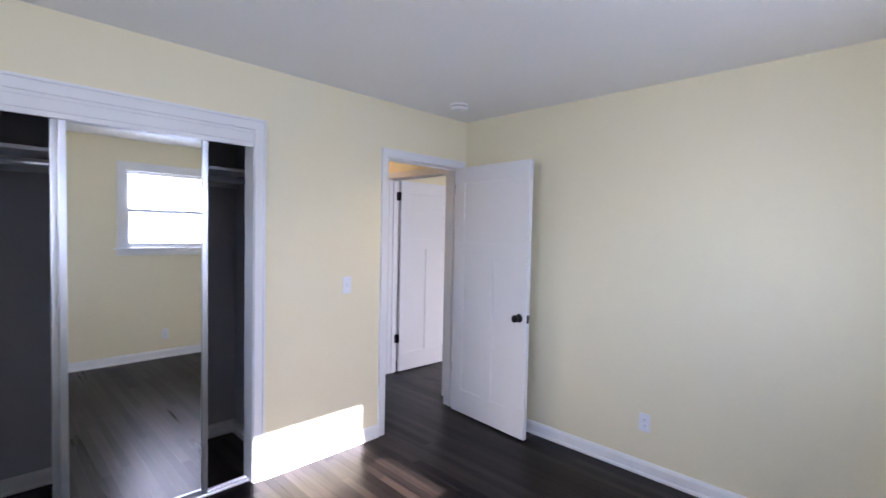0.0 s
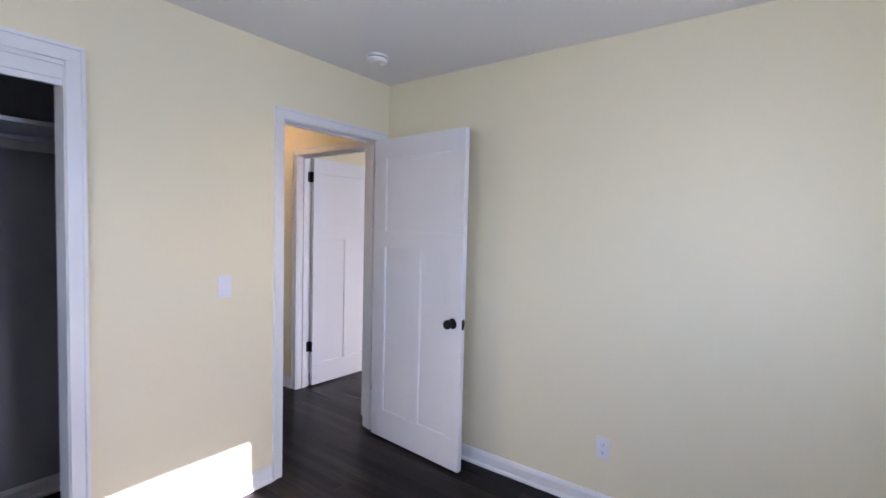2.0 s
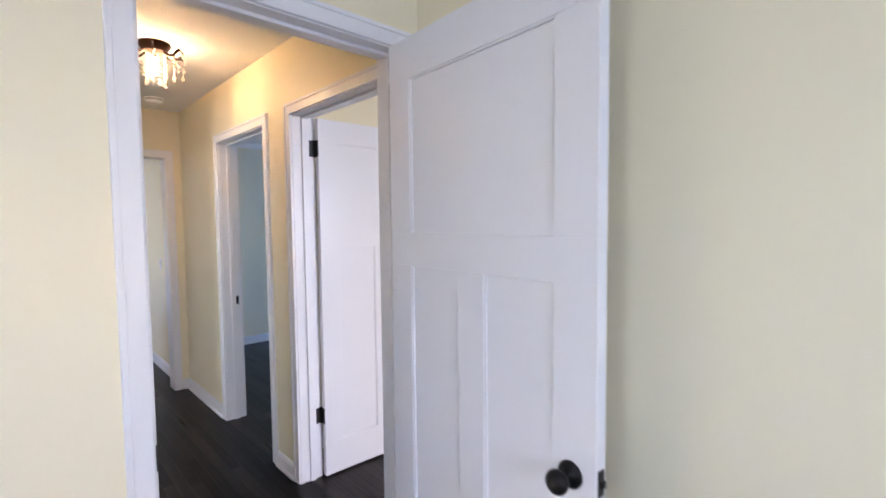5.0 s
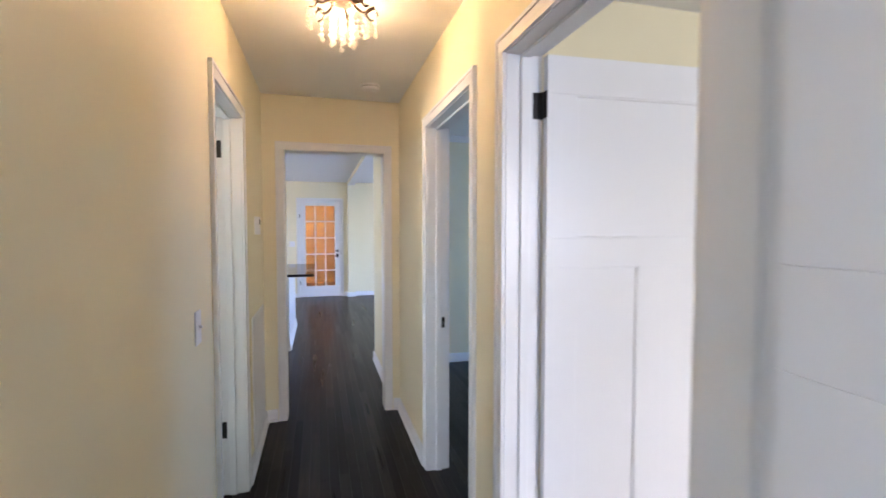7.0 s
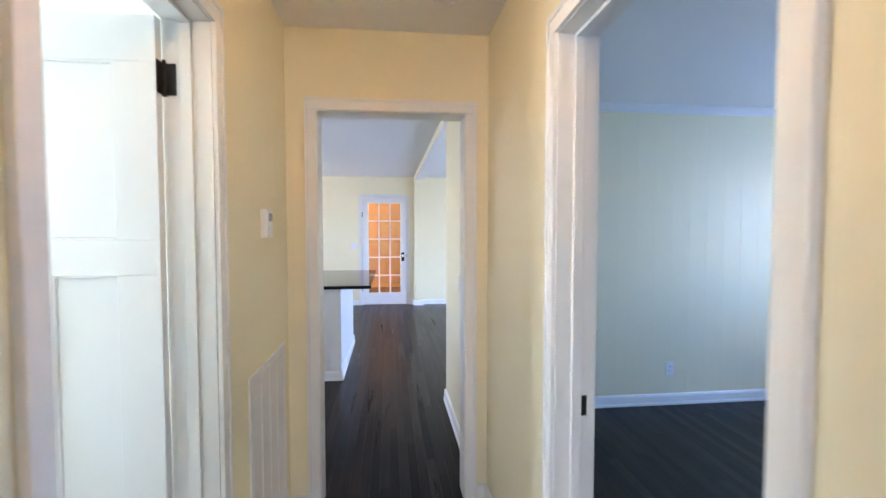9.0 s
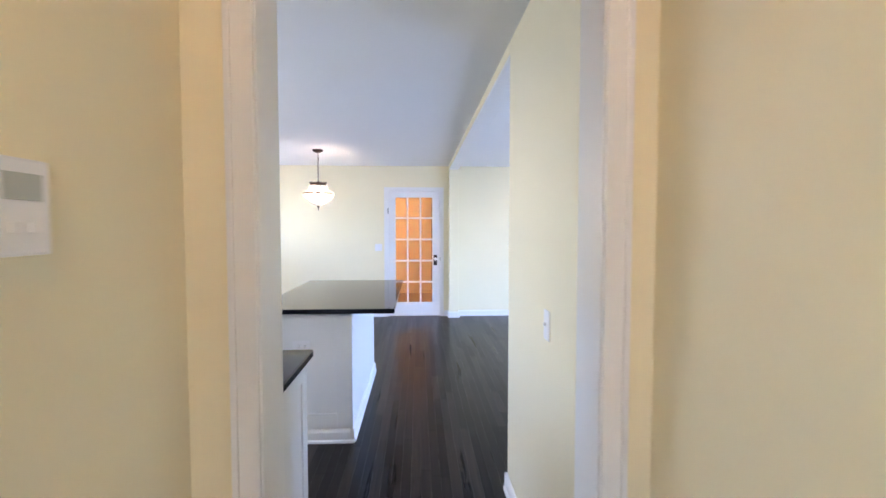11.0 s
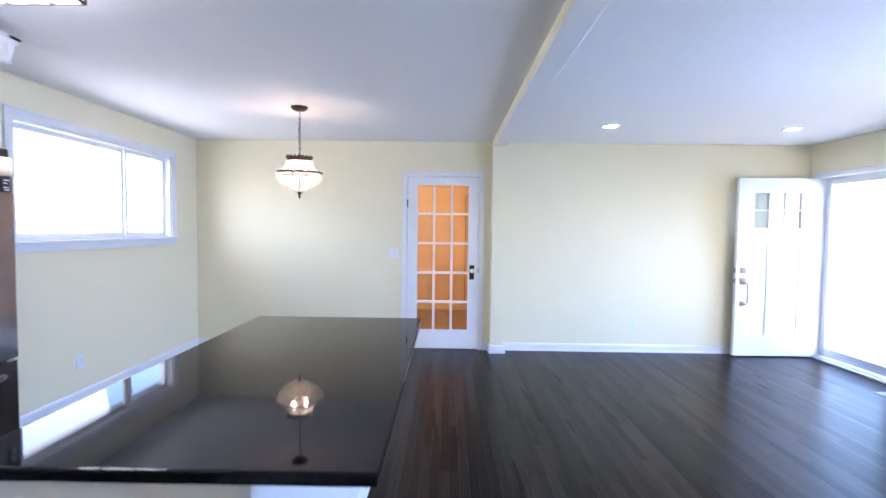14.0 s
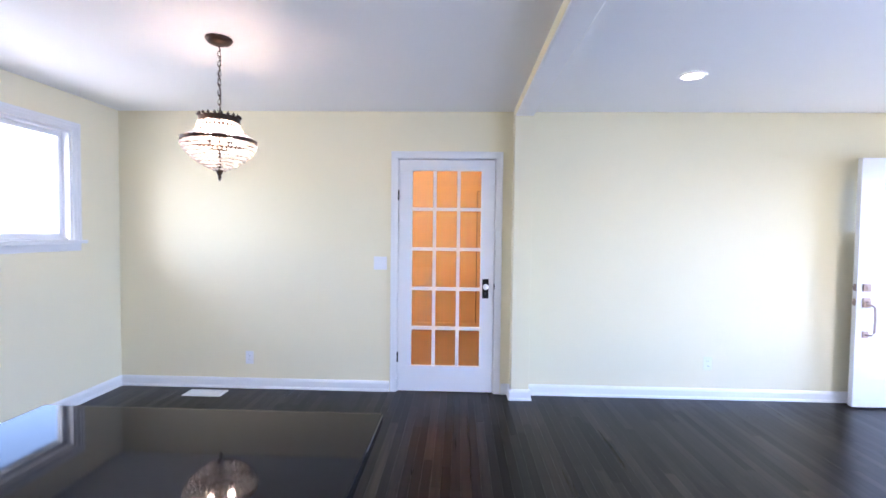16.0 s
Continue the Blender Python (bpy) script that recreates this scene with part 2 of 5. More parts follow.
BATH = plain("pale_bath_paint", (0.78, 0.80, 0.76), 0.5, vary=0.02, bump=0.05)
ORANGE = plain("warm_panel_wood", (0.64, 0.43, 0.22), 0.55, vary=0.12, scale=4, bump=0.05)
CARPET = plain("tan_carpet", (0.30, 0.20, 0.12), 0.95, vary=0.25, scale=40, bump=0.6, fine=300)
LAWN = grass("lawn")
BARK = plain("grey_bark", (0.13, 0.11, 0.09), 0.9, vary=0.3, scale=12, bump=0.4, fine=40)
SIDING = plain("pale_siding", (0.62, 0.62, 0.60), 0.7, vary=0.05)
ROOF = plain("grey_shingle", (0.20, 0.20, 0.21), 0.9, vary=0.2, scale=9)
CONCRETE = plain("pale_concrete", (0.46, 0.45, 0.43), 0.9, vary=0.08, scale=3, bump=0.2)
ASPHALT = plain("asphalt", (0.05, 0.05, 0.052), 0.9, vary=0.2, scale=8, bump=0.2)


# ---- mesh tools ----
class Shape:
    """Collects boxes, turned and swept solids into one mesh."""

    def __init__(self):
        self.bm = bmesh.new()

    def box(self, a, b, bevel=0.0):
        lo, hi = [min(p, q) for p, q in zip(a, b)], [max(p, q) for p, q in zip(a, b)]
        made = bmesh.ops.create_cube(self.bm, size=1)["verts"]
        for v in made:
            v.co = Vector([(lo[i] + hi[i]) / 2 + v.co[i] * (hi[i] - lo[i]) for i in range(3)])
        if bevel:
            bmesh.ops.bevel(self.bm, geom=list({e for v in made for e in v.link_edges}), offset=bevel, segments=2, affect='EDGES', profile=0.6)
        return self

    def lathe(self, profile, centre=(0, 0, 0), steps=24, axis='Z', squash=1.0):
        """profile: (radius, height) pairs, closed where the radius is 0."""
        rings = []
        for r, h in profile:
            ring = []
            for k in range(steps if r > 1e-6 else 1):
                a = 2 * math.pi * k / steps
                p = (r * math.cos(a), r * math.sin(a) * squash, h)
                if axis == 'Y':
                    p = (p[0], p[2], p[1])
                if axis == 'X':
                    p = (p[2], p[0], p[1])
                ring.append(self.bm.verts.new(Vector(p) + Vector(centre)))
            rings.append(ring)
        for A, B in zip(rings, rings[1:]):
            for k in range(steps):
                a, b = A[k % len(A)], A[(k + 1) % len(A)]
                c, d = B[(k + 1) % len(B)], B[k % len(B)]
                f = [v for i, v in enumerate((a, b, c, d)) if v not in (a, b, c, d)[:i]]
                if len(f) > 2:
                    self.bm.faces.new(f)
        return self

    def tube(self, path, r, steps=8, taper=None):
        pts = [Vector(p) for p in path]
        rings = []
        for i, p in enumerate(pts):
            d = (pts[min(i + 1, len(pts) - 1)] - pts[max(i - 1, 0)]).normalized()
            u = d.orthogonal().normalized() if abs(d.z) > 0.9 else d.cross(Vector((0, 0, 1))).normalized()
            w = d.cross(u)
            rr = r if taper is None else r + (taper - r) * i / (len(pts) - 1)
            rings.append([self.bm.verts.new(p + rr * (u * math.cos(2 * math.pi * k / steps) + w * math.sin(2 * math.pi * k / steps))) for k in range(steps)])
        for A, B in zip(rings, rings[1:]):
            for k in range(steps):
                self.bm.faces.new((A[k], A[(k + 1) % steps], B[(k + 1) % steps], B[k]))
        self.bm.faces.new(rings[0][::-1])
        self.bm.faces.new(rings[-1])
        return self

    def sweep(self, profile, p, q, out):
        """A moulding of (distance from wall, height) points, from p to q along the floor or ceiling; out points from the wall."""
        p, q, out = Vector(p), Vector(q), Vector(out)
        A = [self.bm.verts.new(p + out * d + Vector((0, 0, z))) for d, z in profile]
        B = [self.bm.verts.new(q + out * d + Vector((0, 0, z))) for d, z in profile]
        k = len(profile)
        for i in range(k):
            self.bm.faces.new((A[i], A[(i + 1) % k], B[(i + 1) % k], B[i]))
        self.bm.faces.new(A[::-1])
        self.bm.faces.new(B)
        return self

    def bead(self, c, r, tall=1.3):
        """A faceted drop."""
        top, bot = self.bm.verts.new((c[0], c[1], c[2] + r * tall)), self.bm.verts.new((c[0], c[1], c[2] - r * tall))
        ring = [self.bm.verts.new((c[0] + r * math.cos(a), c[1] + r * math.sin(a), c[2])) for a in [k * math.pi / 3 for k in range(6)]]
        for k in range(6):
            self.bm.faces.new((ring[k], ring[(k + 1) % 6], top))
            self.bm.faces.new((ring[(k + 1) % 6], ring[k], bot))
        return self

    def mesh(self, name, mat, smooth=False):
        bmesh.ops.recalc_face_normals(self.bm, faces=self.bm.faces)
        me = bpy.data.meshes.new(name)
        self.bm.to_mesh(me)
        self.bm.free()
        me.materials.append(mat)
        if smooth:
            me.polygons.foreach_set("use_smooth", [True] * len(me.polygons))
        return me


def part(root, name, shape, mat, label="", smooth=False, kind=""):
    ob = new(name, shape.mesh(name, mat, smooth))
    ob.parent = root
    return tagged(ob, label, kind=kind)


def thing(name, label, category, group="", kind="", m=None):
    root = new(name)
    root.empty_display_size = 0.1
    if m is not None:
        root.matrix_world = m
    return tagged(root, label, category, group, kind)


def structure(name, shape, mat, label, category):
    return tagged(new(name, shape.mesh(name, mat)), label, category, kind="structure")


H = 2.45          # ceiling height
DOOR_H = 2.05     # clear height of the door openings


def wall(name, x0, x1, y0, y1, openings=(), mat=None, top=H, label="cream painted plaster wall"):
    """A wall along its longer side; openings: (from, to, bottom, top) along it, cut right through."""
    s = Shape()
    along_x = (x1 - x0) > (y1 - y0)

    def block(a, b, z0, z1):
        if b - a > 1e-4 and z1 - z0 > 1e-4:
            s.box((a, y0, z0) if along_x else (x0, a, z0), (b, y1, z1) if along_x else (x1, b, z1))
    at, end = (x0, x1) if along_x else (y0, y1)
    for a, b, z0, z1 in sorted(openings):
        block(at, a, 0, top)
        block(a, b, 0, z0)
        block(a, b, z1, top)
        at = b
    block(at, end, 0, top)
    return structure(name, s, mat or CREAM, label, "wall")


BASE = [(0, 0), (0.024, 0), (0.023, 0.014), (0.015, 0.022), (0.015, 0.070), (0.011, 0.081), (0.006, 0.089), (0, 0.091)]


def baseboard(p, q, out):
    s = Shape().sweep(BASE, (*p, 0.001), (*q, 0.001), (*out, 0))
    return structure("baseboard", s, TRIM, "white painted wooden baseboard with shoe moulding", "baseboard")


JAMB = 0.018


def door_frame(name, w, t, m, h=DOOR_H, stop=0.045, front=True, back=True, casing=0.061):
    """Lining, stop and casings of an opening: x across from 0 to w, y through the wall from 0 to t."""
    root = thing(name, "white painted door casing and jamb", "door frame", kind="structure", m=m)
    s = Shape()
    s.box((-JAMB, -0.001, 0), (0, t + 0.001, h + JAMB), 0.001)
    s.box((w, -0.001, 0), (w + JAMB, t + 0.001, h + JAMB), 0.001)
    s.box((0, -0.001, h), (w, t + 0.001, h + JAMB), 0.001)
    part(root, "jamb", s, TRIM)
    if stop:
        s = Shape()
        s.box((0.0005, stop, 0), (0.012, stop + 0.032, h - 0.0005), 0.002)
        s.box((w - 0.012, stop, 0), (w - 0.0005, stop + 0.032, h - 0.0005), 0.002)
        s.box((0.012, stop, h - 0.012), (w - 0.012, stop + 0.032, h - 0.0005), 0.002)
        part(root, "door_stop", s, TRIM)
    for on, y, d in ((front, 0, -1), (back, t, 1)):
        if not on:
            continue
        s = Shape()
        for a, b, k in ((0.004, casing * 0.78, 0.014), (casing * 0.78, casing, 0.019)):
            for x0, x1 in ((-b - 0.001, -a), (w + a, w + b + 0.001)):
                s.box((x0, y, 0), (x1, y + d * k, h + a), 0.0025)
            s.box((-b - 0.001, y, h + a), (w + b + 0.001, y + d * k, h + b + 0.001), 0.0025)
        part(root, "casing", s, TRIM)
    return root


def leaf_shape(w, h, t, holes, sticking=0.012):
    """A slab of stiles and rails around the holes (x0, x1, z0, z1), which lie in rows of one height each."""
    s = Shape()
    rows = sorted({(z0, z1) for _, _, z0, z1 in holes})
    z = 0.0
    for z0, z1 in rows:
        s.box((0, 0, z), (w, t, z0), 0.0015)
        x = 0.0
        for a, b, _, _ in sorted(k for k in holes if (k[2], k[3]) == (z0, z1)):
            s.box((x, 0, z0), (a, t, z1), 0.0015)
            x = b
        s.box((x, 0, z0), (w, t, z1), 0.0015)
        z = z1
    s.box((0, 0, z), (w, t, h), 0.0015)
    return s


def panels(root, holes, t, depth=0.009):
    for x0, x1, z0, z1 in holes:
        s = Shape().box((x0, depth, z0), (x1, t - depth, z1))
        for y0, y1 in ((0.002, depth), (t - depth, t - 0.002)):
            for a, b in (((x0, z0), (x0 + 0.007, z1)), ((x1 - 0.007, z0), (x1, z1)), ((x0 + 0.007, z0), (x1 - 0.007, z0 + 0.007)), ((x0 + 0.007, z1 - 0.007), (x1 - 0.007, z1))):
                s.box((a[0], y0, a[1]), (b[0], y1, b[1]), 0.002)
        part(root, "panel", s, DOOR)


def knob(root, x, z, t):
    for side in (1, -1):
        s = Shape()
        y = t if side > 0 else 0.0
        s.lathe([(0, 0), (0.032, 0), (0.032, 0.004), (0.026, 0.009), (0.012, 0.011), (0.011, 0.028), (0.019, 0.034), (0.027, 0.043), (0.028, 0.052), (0.024, 0.060), (0.012, 0.066), (0, 0.067)][::1] if side > 0 else
                [(0, 0), (0.032, 0), (0.032, -0.004), (0.026, -0.009), (0.012, -0.011), (0.011, -0.028), (0.019, -0.034), (0.027, -0.043), (0.028, -0.052), (0.024, -0.060), (0.012, -0.066), (0, -0.067)],
                (x, y, z), 20, 'Y')
        part(root, "knob", s, BLACK, "black metal door knob", smooth=True)


def hinge(root, z, t=0.035):
    s = Shape()
    s.lathe([(0, -0.047), (0.0068, -0.047), (0.0068, 0.047), (0, 0.047)], (-0.003, -0.006, z), 12)
    s.lathe([(0, 0.047), (0.0045, 0.047), (0.006, 0.051), (0.003, 0.056), (0, 0.057)], (-0.003, -0.006, z), 10)
    s.box((-0.0025, -0.002, z - 0.045), (-0.0003, 0.034, z + 0.045))
    s.box((-0.036, -0.0065, z - 0.045), (-0.004, -0.004, z + 0.045))
    for k in (-0.03, 0, 0.03):
        s.lathe([(0, 0), (0.004, 0), (0.003, -0.001), (0, -0.001)], (-0.0028, 0.02, z + k), 8, 'X')
    part(root, "hinge", s, BLACK, "black butt hinge")


def panel_door(name, w, m, label, knobbed=True, flip=False):
    """Three-panel door leaf: x from the hinge, y through, swung by the pose m. flip: the hinge barrel on the other face."""
    h, t = 2.033, 0.035
    root = thing(name, label, "door", group="interior doors", m=m)
    mid = w / 2
    holes = [(0.11, w - 0.11, 1.415, 1.905), (0.11, mid - 0.05, 0.19, 1.315), (mid + 0.05, w - 0.11, 0.19, 1.315)]
    part(root, "leaf", leaf_shape(w, h, t, holes), DOOR)
    panels(root, holes, t)
    if knobbed:
        knob(root, w - 0.065, 0.885, t)
        part(root, "latch_plate", Shape().box((w - 0.0005, 0.006, 0.855), (w + 0.0015, 0.029, 0.915), 0.0005).box((w + 0.001, 0.011, 0.877), (w + 0.010, 0.024, 0.893), 0.002), BLACK)
    for z in (0.35, 1.87):
        if flip:
            s = Shape()
            s.lathe([(0, -0.047), (0.0068, -0.047), (0.0068, 0.047), (0, 0.047)], (-0.003, t + 0.006, z), 12)
            s.box((-0.0025, 0.001, z - 0.045), (-0.0003, t + 0.002, z + 0.045))
            s.box((-0.036, t + 0.004, z - 0.045), (-0.004, t + 0.0065, z + 0.045))
            part(root, "hinge", s, BLACK, "black butt hinge")
        else:
            hinge(root, z)
    return root


# ---- large structure ----
XW, XE = -2.13, 5.06        # west and east walls of the kitchen and living room
YN = 9.80                   # their north wall
HX0, HX1 = 0.365, 1.385     # hall walls
T = 0.12                    # wall thickness
TE = 0.15                   # wall at the hall's end
J = JAMB
D1 = (0.480, 1.240)
D2, D3, DB = (0.285, 1.115), (1.478, 2.292), (1.66, 2.335)
DE = (0.520, 1.262)
FD = (0.365, 1.207)
EY = 3.29                   # hall side of the wall at the hall's end
CLO = (-1.72, -0.505)
FRONT = (8.74, 9.69)

structure("ground", Shape().box((-400, -400, -0.75), (400, 400, -0.55)), LAWN, "dry winter lawn around the house", "ground")
structure("floor", Shape().box((-2.75, -3.45, -0.30), (5.25, 9.95, -0.012)), UNDER, "subfloor under the dark oak strips", "floor")
structure("ceiling", Shape().box((-2.75, -3.45, H), (5.25, 13.2, H + 0.15)), CEIL, "flat white painted ceiling", "ceiling")
structure("roof", Shape().box((-3.2, -3.9, H + 0.15), (5.7, 13.6, H + 0.32)), ROOF, "low grey shingled roof", "roof")

# bedroom
wall("wall_bedroom_north", -2.75, HX1 + T, 0, T, [(CLO[0] - J, CLO[1] + J, 0, 2.08), (D1[0] - J, D1[1] + J, 0, DOOR_H + J)])
wall("wall_bedroom_east", 1.326, 1.326 + T, -3.21, 0)
WB = (-0.520, 0.37, 1.272, 2.137)
# second opening is invented, for the mid room's fill panel
wall("wall_bedroom_south", -2.75, 5.25, -3.36, -3.21, [WB, (2.4, 3.6, 1.1, 2.1)])
# made-up opening for the bedroom's west fill panel
WBW = (-2.0, -1.1, 1.30, 2.14)
wall("wall_bedroom_west", -2.75, -2.60, -3.21, 0, [WBW])
# closet
wall("wall_closet_west", -2.05, -1.95, T, 0.80, mat=CLOSET_SHADE, label="closet wall in a grey that includes its shade")
wall("wall_closet_east", -0.30, -0.20, T, 0.80, mat=CLOSET_SHADE, label="closet wall in a grey that includes its shade")
wall("wall_closet_back", -2.05, -0.20, 0.80, 0.90, mat=CLOSET_SHADE, label="closet wall in a grey that includes its shade")
# hall and the rooms beside it
wall("wall_hall_west", HX0 - T, HX0, T, EY, [(DB[0] - J, DB[1] + J, 0, DOOR_H + J)])
wall("wall_hall_east", HX1, HX1 + T, T, EY, [(D2[0] - J, D2[1] + J, 0, DOOR_H + J), (D3[0] - J, D3[1] + J, 0, DOOR_H + J)])
wall("wall_hall_end", HX0 - T, HX1 + T, EY, EY + TE, [(DE[0] - J, DE[1] + J, 0, 2.045 + J)])
wall("wall_return_duct", XW, 0.430, EY + TE, 3.66)
wall("wall_bath_north", -1.80, HX0 - T, 2.75, 2.85, mat=BATH, label="pale painted bathroom wall")
wall("wall_bath_south", -1.80, HX0 - T, 1.25, 1.35, mat=BATH, label="pale painted bathroom wall")
# opening invented for the bath's fill panel
wall("wall_bath_west", -1.90, -1.80, 1.25, 2.85, [(1.7, 2.5, 1.2, 2.0)], mat=BATH, label="pale painted bathroom wall")
wall("wall_between_rooms", HX1 + T, 5.06, 1.43, 1.53)
wall("wall_rooms_east", 5.06, 5.21, -3.21, 4.45, [(2.55, 3.55, 1.15, 2.1)])
wall("wall_room_north", HX1 + T, 5.21, 4.45, 4.77, label="cream painted panelled wall")
wall("wall_kitchen_east", 1.35, HX1 + T, EY + TE, 4.77)
# kitchen, dining and living room
WW = (7.50, 9.30, 1.315, 2.165)
# first opening is made up for the kitchen fill; WW is the dining window
wall("wall_west", XW - 0.15, XW, EY, YN + 0.12, [(4.4, 5.4, 1.15, 2.1), WW])
wall("wall_north", XW, XE, YN, YN + T, [(FD[0] - J, FD[1] + J, 0, 2.045 + J)])
# wide opening south of the door is assumed, unseen
wall("wall_east", XE, XE + 0.15, 4.77, YN + T, [(5.5, 7.7, 0.7, 2.1), (FRONT[0] - J, FRONT[1] + J, 0, 2.06 + J)])
beam = structure("beam", Shape().box((1.352, 4.772, 2.380), (1.502, 9.66, H + 0.03), 0.009), CEIL, "shallow white ceiling beam with cream sides", "beam")
for x in (1.3495, 1.502):
    part(beam, "side", Shape().box((x, 4.782, 2.388), (x + 0.0025, 9.65, H)), CREAM, "cream painted side")
structure("pilaster", Shape().box((1.352, 9.66, 0), (1.502, YN, H), 0.002), CREAM, "cream painted wall pilaster under the beam", "pilaster")
# room behind the glazed door
wall("wall_back_west", -0.9, -0.8, YN + T, 12.6, mat=ORANGE, label="warm wood panelled wall")
wall("wall_back_east", 2.2, 2.3, YN + T, 12.6, mat=ORANGE, label="warm wood panelled wall")
wall("wall_back_north", -0.8, 2.2, 12.5, 12.6, mat=ORANGE, label="warm wood panelled wall")
structure("carpet", Shape().box((-0.8, YN + T, -0.2), (2.2, 12.5, 0.0)), CARPET, "tan carpet in the back room", "carpet")

for p, q, out in (
        ((CLO[1] + 0.072, 0), (D1[0] - 0.068, 0), (0, -1)), ((D1[1] + 0.068, 0), (1.326, 0), (0, -1)), ((1.326, -3.21), (1.326, -0.015), (-1, 0)),
        ((-2.6, -3.21), (1.311, -3.21), (0, 1)), ((-2.6, -3.195), (-2.6, 0), (1, 0)), ((-2.585, 0), (CLO[0] - 0.072, 0), (0, -1)),
        ((-1.95, 0.80), (-0.30, 0.80), (0, -1)), ((-0.30, T), (-0.30, 0.785), (-1, 0)), ((-1.95, T), (-1.95, 0.785), (1, 0)),
        ((HX0, T), (HX0, DB[0] - 0.068), (1, 0)), ((HX0, DB[1] + 0.068), (HX0, EY), (1, 0)),
        ((HX1, D2[1] + 0.068), (HX1, D3[0] - 0.068), (-1, 0)), ((HX1, D3[1] + 0.068), (HX1, EY), (-1, 0)), ((HX1, T), (HX1, D2[0] - 0.068), (-1, 0)),
        ((HX0 + 0.015, EY), (DE[0] - 0.068, EY), (0, -1)), ((DE[1] + 0.068, EY), (HX1 - 0.015, EY), (0, -1)),
        ((1.35, EY + TE), (1.35, 4.77), (-1, 0)), ((1.335, 4.77), (XE, 4.77), (0, 1)),
        ((HX1 + T, 4.45), (5.06, 4.45), (0, -1)), ((5.06, 1.53), (5.06, 4.435), (-1, 0)), ((HX1 + T, 1.43), (5.06, 1.43), (0, -1)),
        ((XW, 6.86), (XW, YN), (1, 0)), ((XW + 0.015, YN), (FD[0] - 0.068, YN), (0, -1)), ((FD[1] + 0.068, YN), (1.352, YN), (0, -1)),
        ((1.337, 9.66), (1.517, 9.66), (0, -1)), ((1.352, 9.645), (1.352, YN), (-1, 0)), ((1.502, 9.645), (1.502, YN), (1, 0)),
        ((1.502, YN), (XE, YN), (0, -1)), ((XE, 4.785), (XE, FRONT[0] - 0.068), (-1, 0))):
    baseboard(p, q, out)
structure("baseboard", Shape().sweep(BASE, (-0.8, 12.5, 0.001), (2.2, 12.5, 0.001), (0, -1, 0)), ORANGE, "warm wood baseboard in the back room", "baseboard")

CROWN = [(0, 0), (0.05, 0), (0.05, -0.008), (0.035, -0.02), (0.014, -0.045), (0.010, -0.06), (0, -0.06)]
structure("trim", Shape().sweep(CROWN, (HX1 + T, 4.45, H), (5.06, 4.45, H), (0, -1, 0)), TRIM, "white crown moulding along the ceiling", "moulding")
s = Shape()
for k in range(22):
    s.box((1.62 + k * 0.155, 4.4488, 0.10), (1.624 + k * 0.155, 4.4515, 2.38))
structure("panel_joint", s, CREAM, "narrow painted battens of the wall panelling", "panelling")

# door frames
door_frame("door_frame_bedroom", D1[1] - D1[0], T, pose(D1[0], 0, 0))
door_frame("door_frame_mid", D2[1] - D2[0], T, pose(HX1, D2[1], 0, 0, 0, -90), stop=0.05)
door_frame("door_frame_east_room", D3[1] - D3[0], T, pose(HX1, D3[1], 0, 0, 0, -90), stop=0.05)
door_frame("door_frame_bath", DB[1] - DB[0], T, pose(HX0, DB[0], 0, 0, 0, 90), stop=0.05)
door_frame("door_frame_hall_end", DE[1] - DE[0], TE, pose(DE[0], EY, 0), h=2.045, stop=0)
door_frame("door_frame_glazed", FD[1] - FD[0], T, pose(FD[0], YN, 0), h=2.045, stop=0.045)
door_frame("door_frame_front", FRONT[1] - FRONT[0], 0.15, pose(XE, FRONT[1], 0, 0, 0, -90), h=2.06, stop=0)

for at, turn in (((D3[1] - 0.0025, HX1 + 0.086), 'y'), ((D1[0] + 0.0025, 0.02), 'x')):
    s = Shape()
    if turn == 'y':
        s.box((at[1] - 0.014, at[0] - 0.001, 0.868), (at[1] + 0.017, at[0] + 0.0022, 0.932), 0.0006).box((at[1] - 0.02, at[0] - 0.003, 0.875), (at[1] - 0.013, at[0] + 0.001, 0.925), 0.001)
    else:
        s.box((at[0] - 0.0022, at[1] - 0.017, 0.868), (at[0] + 0.001, at[1] + 0.014, 0.932), 0.0006)
    tagged(new("strike_plate", s.mesh("strike_plate", BLACK)), "black strike plate set in the white jamb", "strike plate", "strike plates")

# door leaves
panel_door("door_bedroom", 0.785, pose(1.191, -0.010, 0.012, 0, 0, -94.4), "white three-panel door standing open against the bedroom wall", flip=True)
panel_door("door_mid_room", 0.815, pose(1.516, 1.074, 0.012, 0, 0, -2.5), "white three-panel door standing open into the middle room", flip=True)
panel_door("door_east_room", 0.784, pose(1.516, 1.484, 0.012), "white three-panel door standing open into the blue-lit room")
panel_door("door_bath", 0.665, pose(0.234, 2.329, 0.012, 0, 0, 180), "white three-panel door standing open into the bathroom")


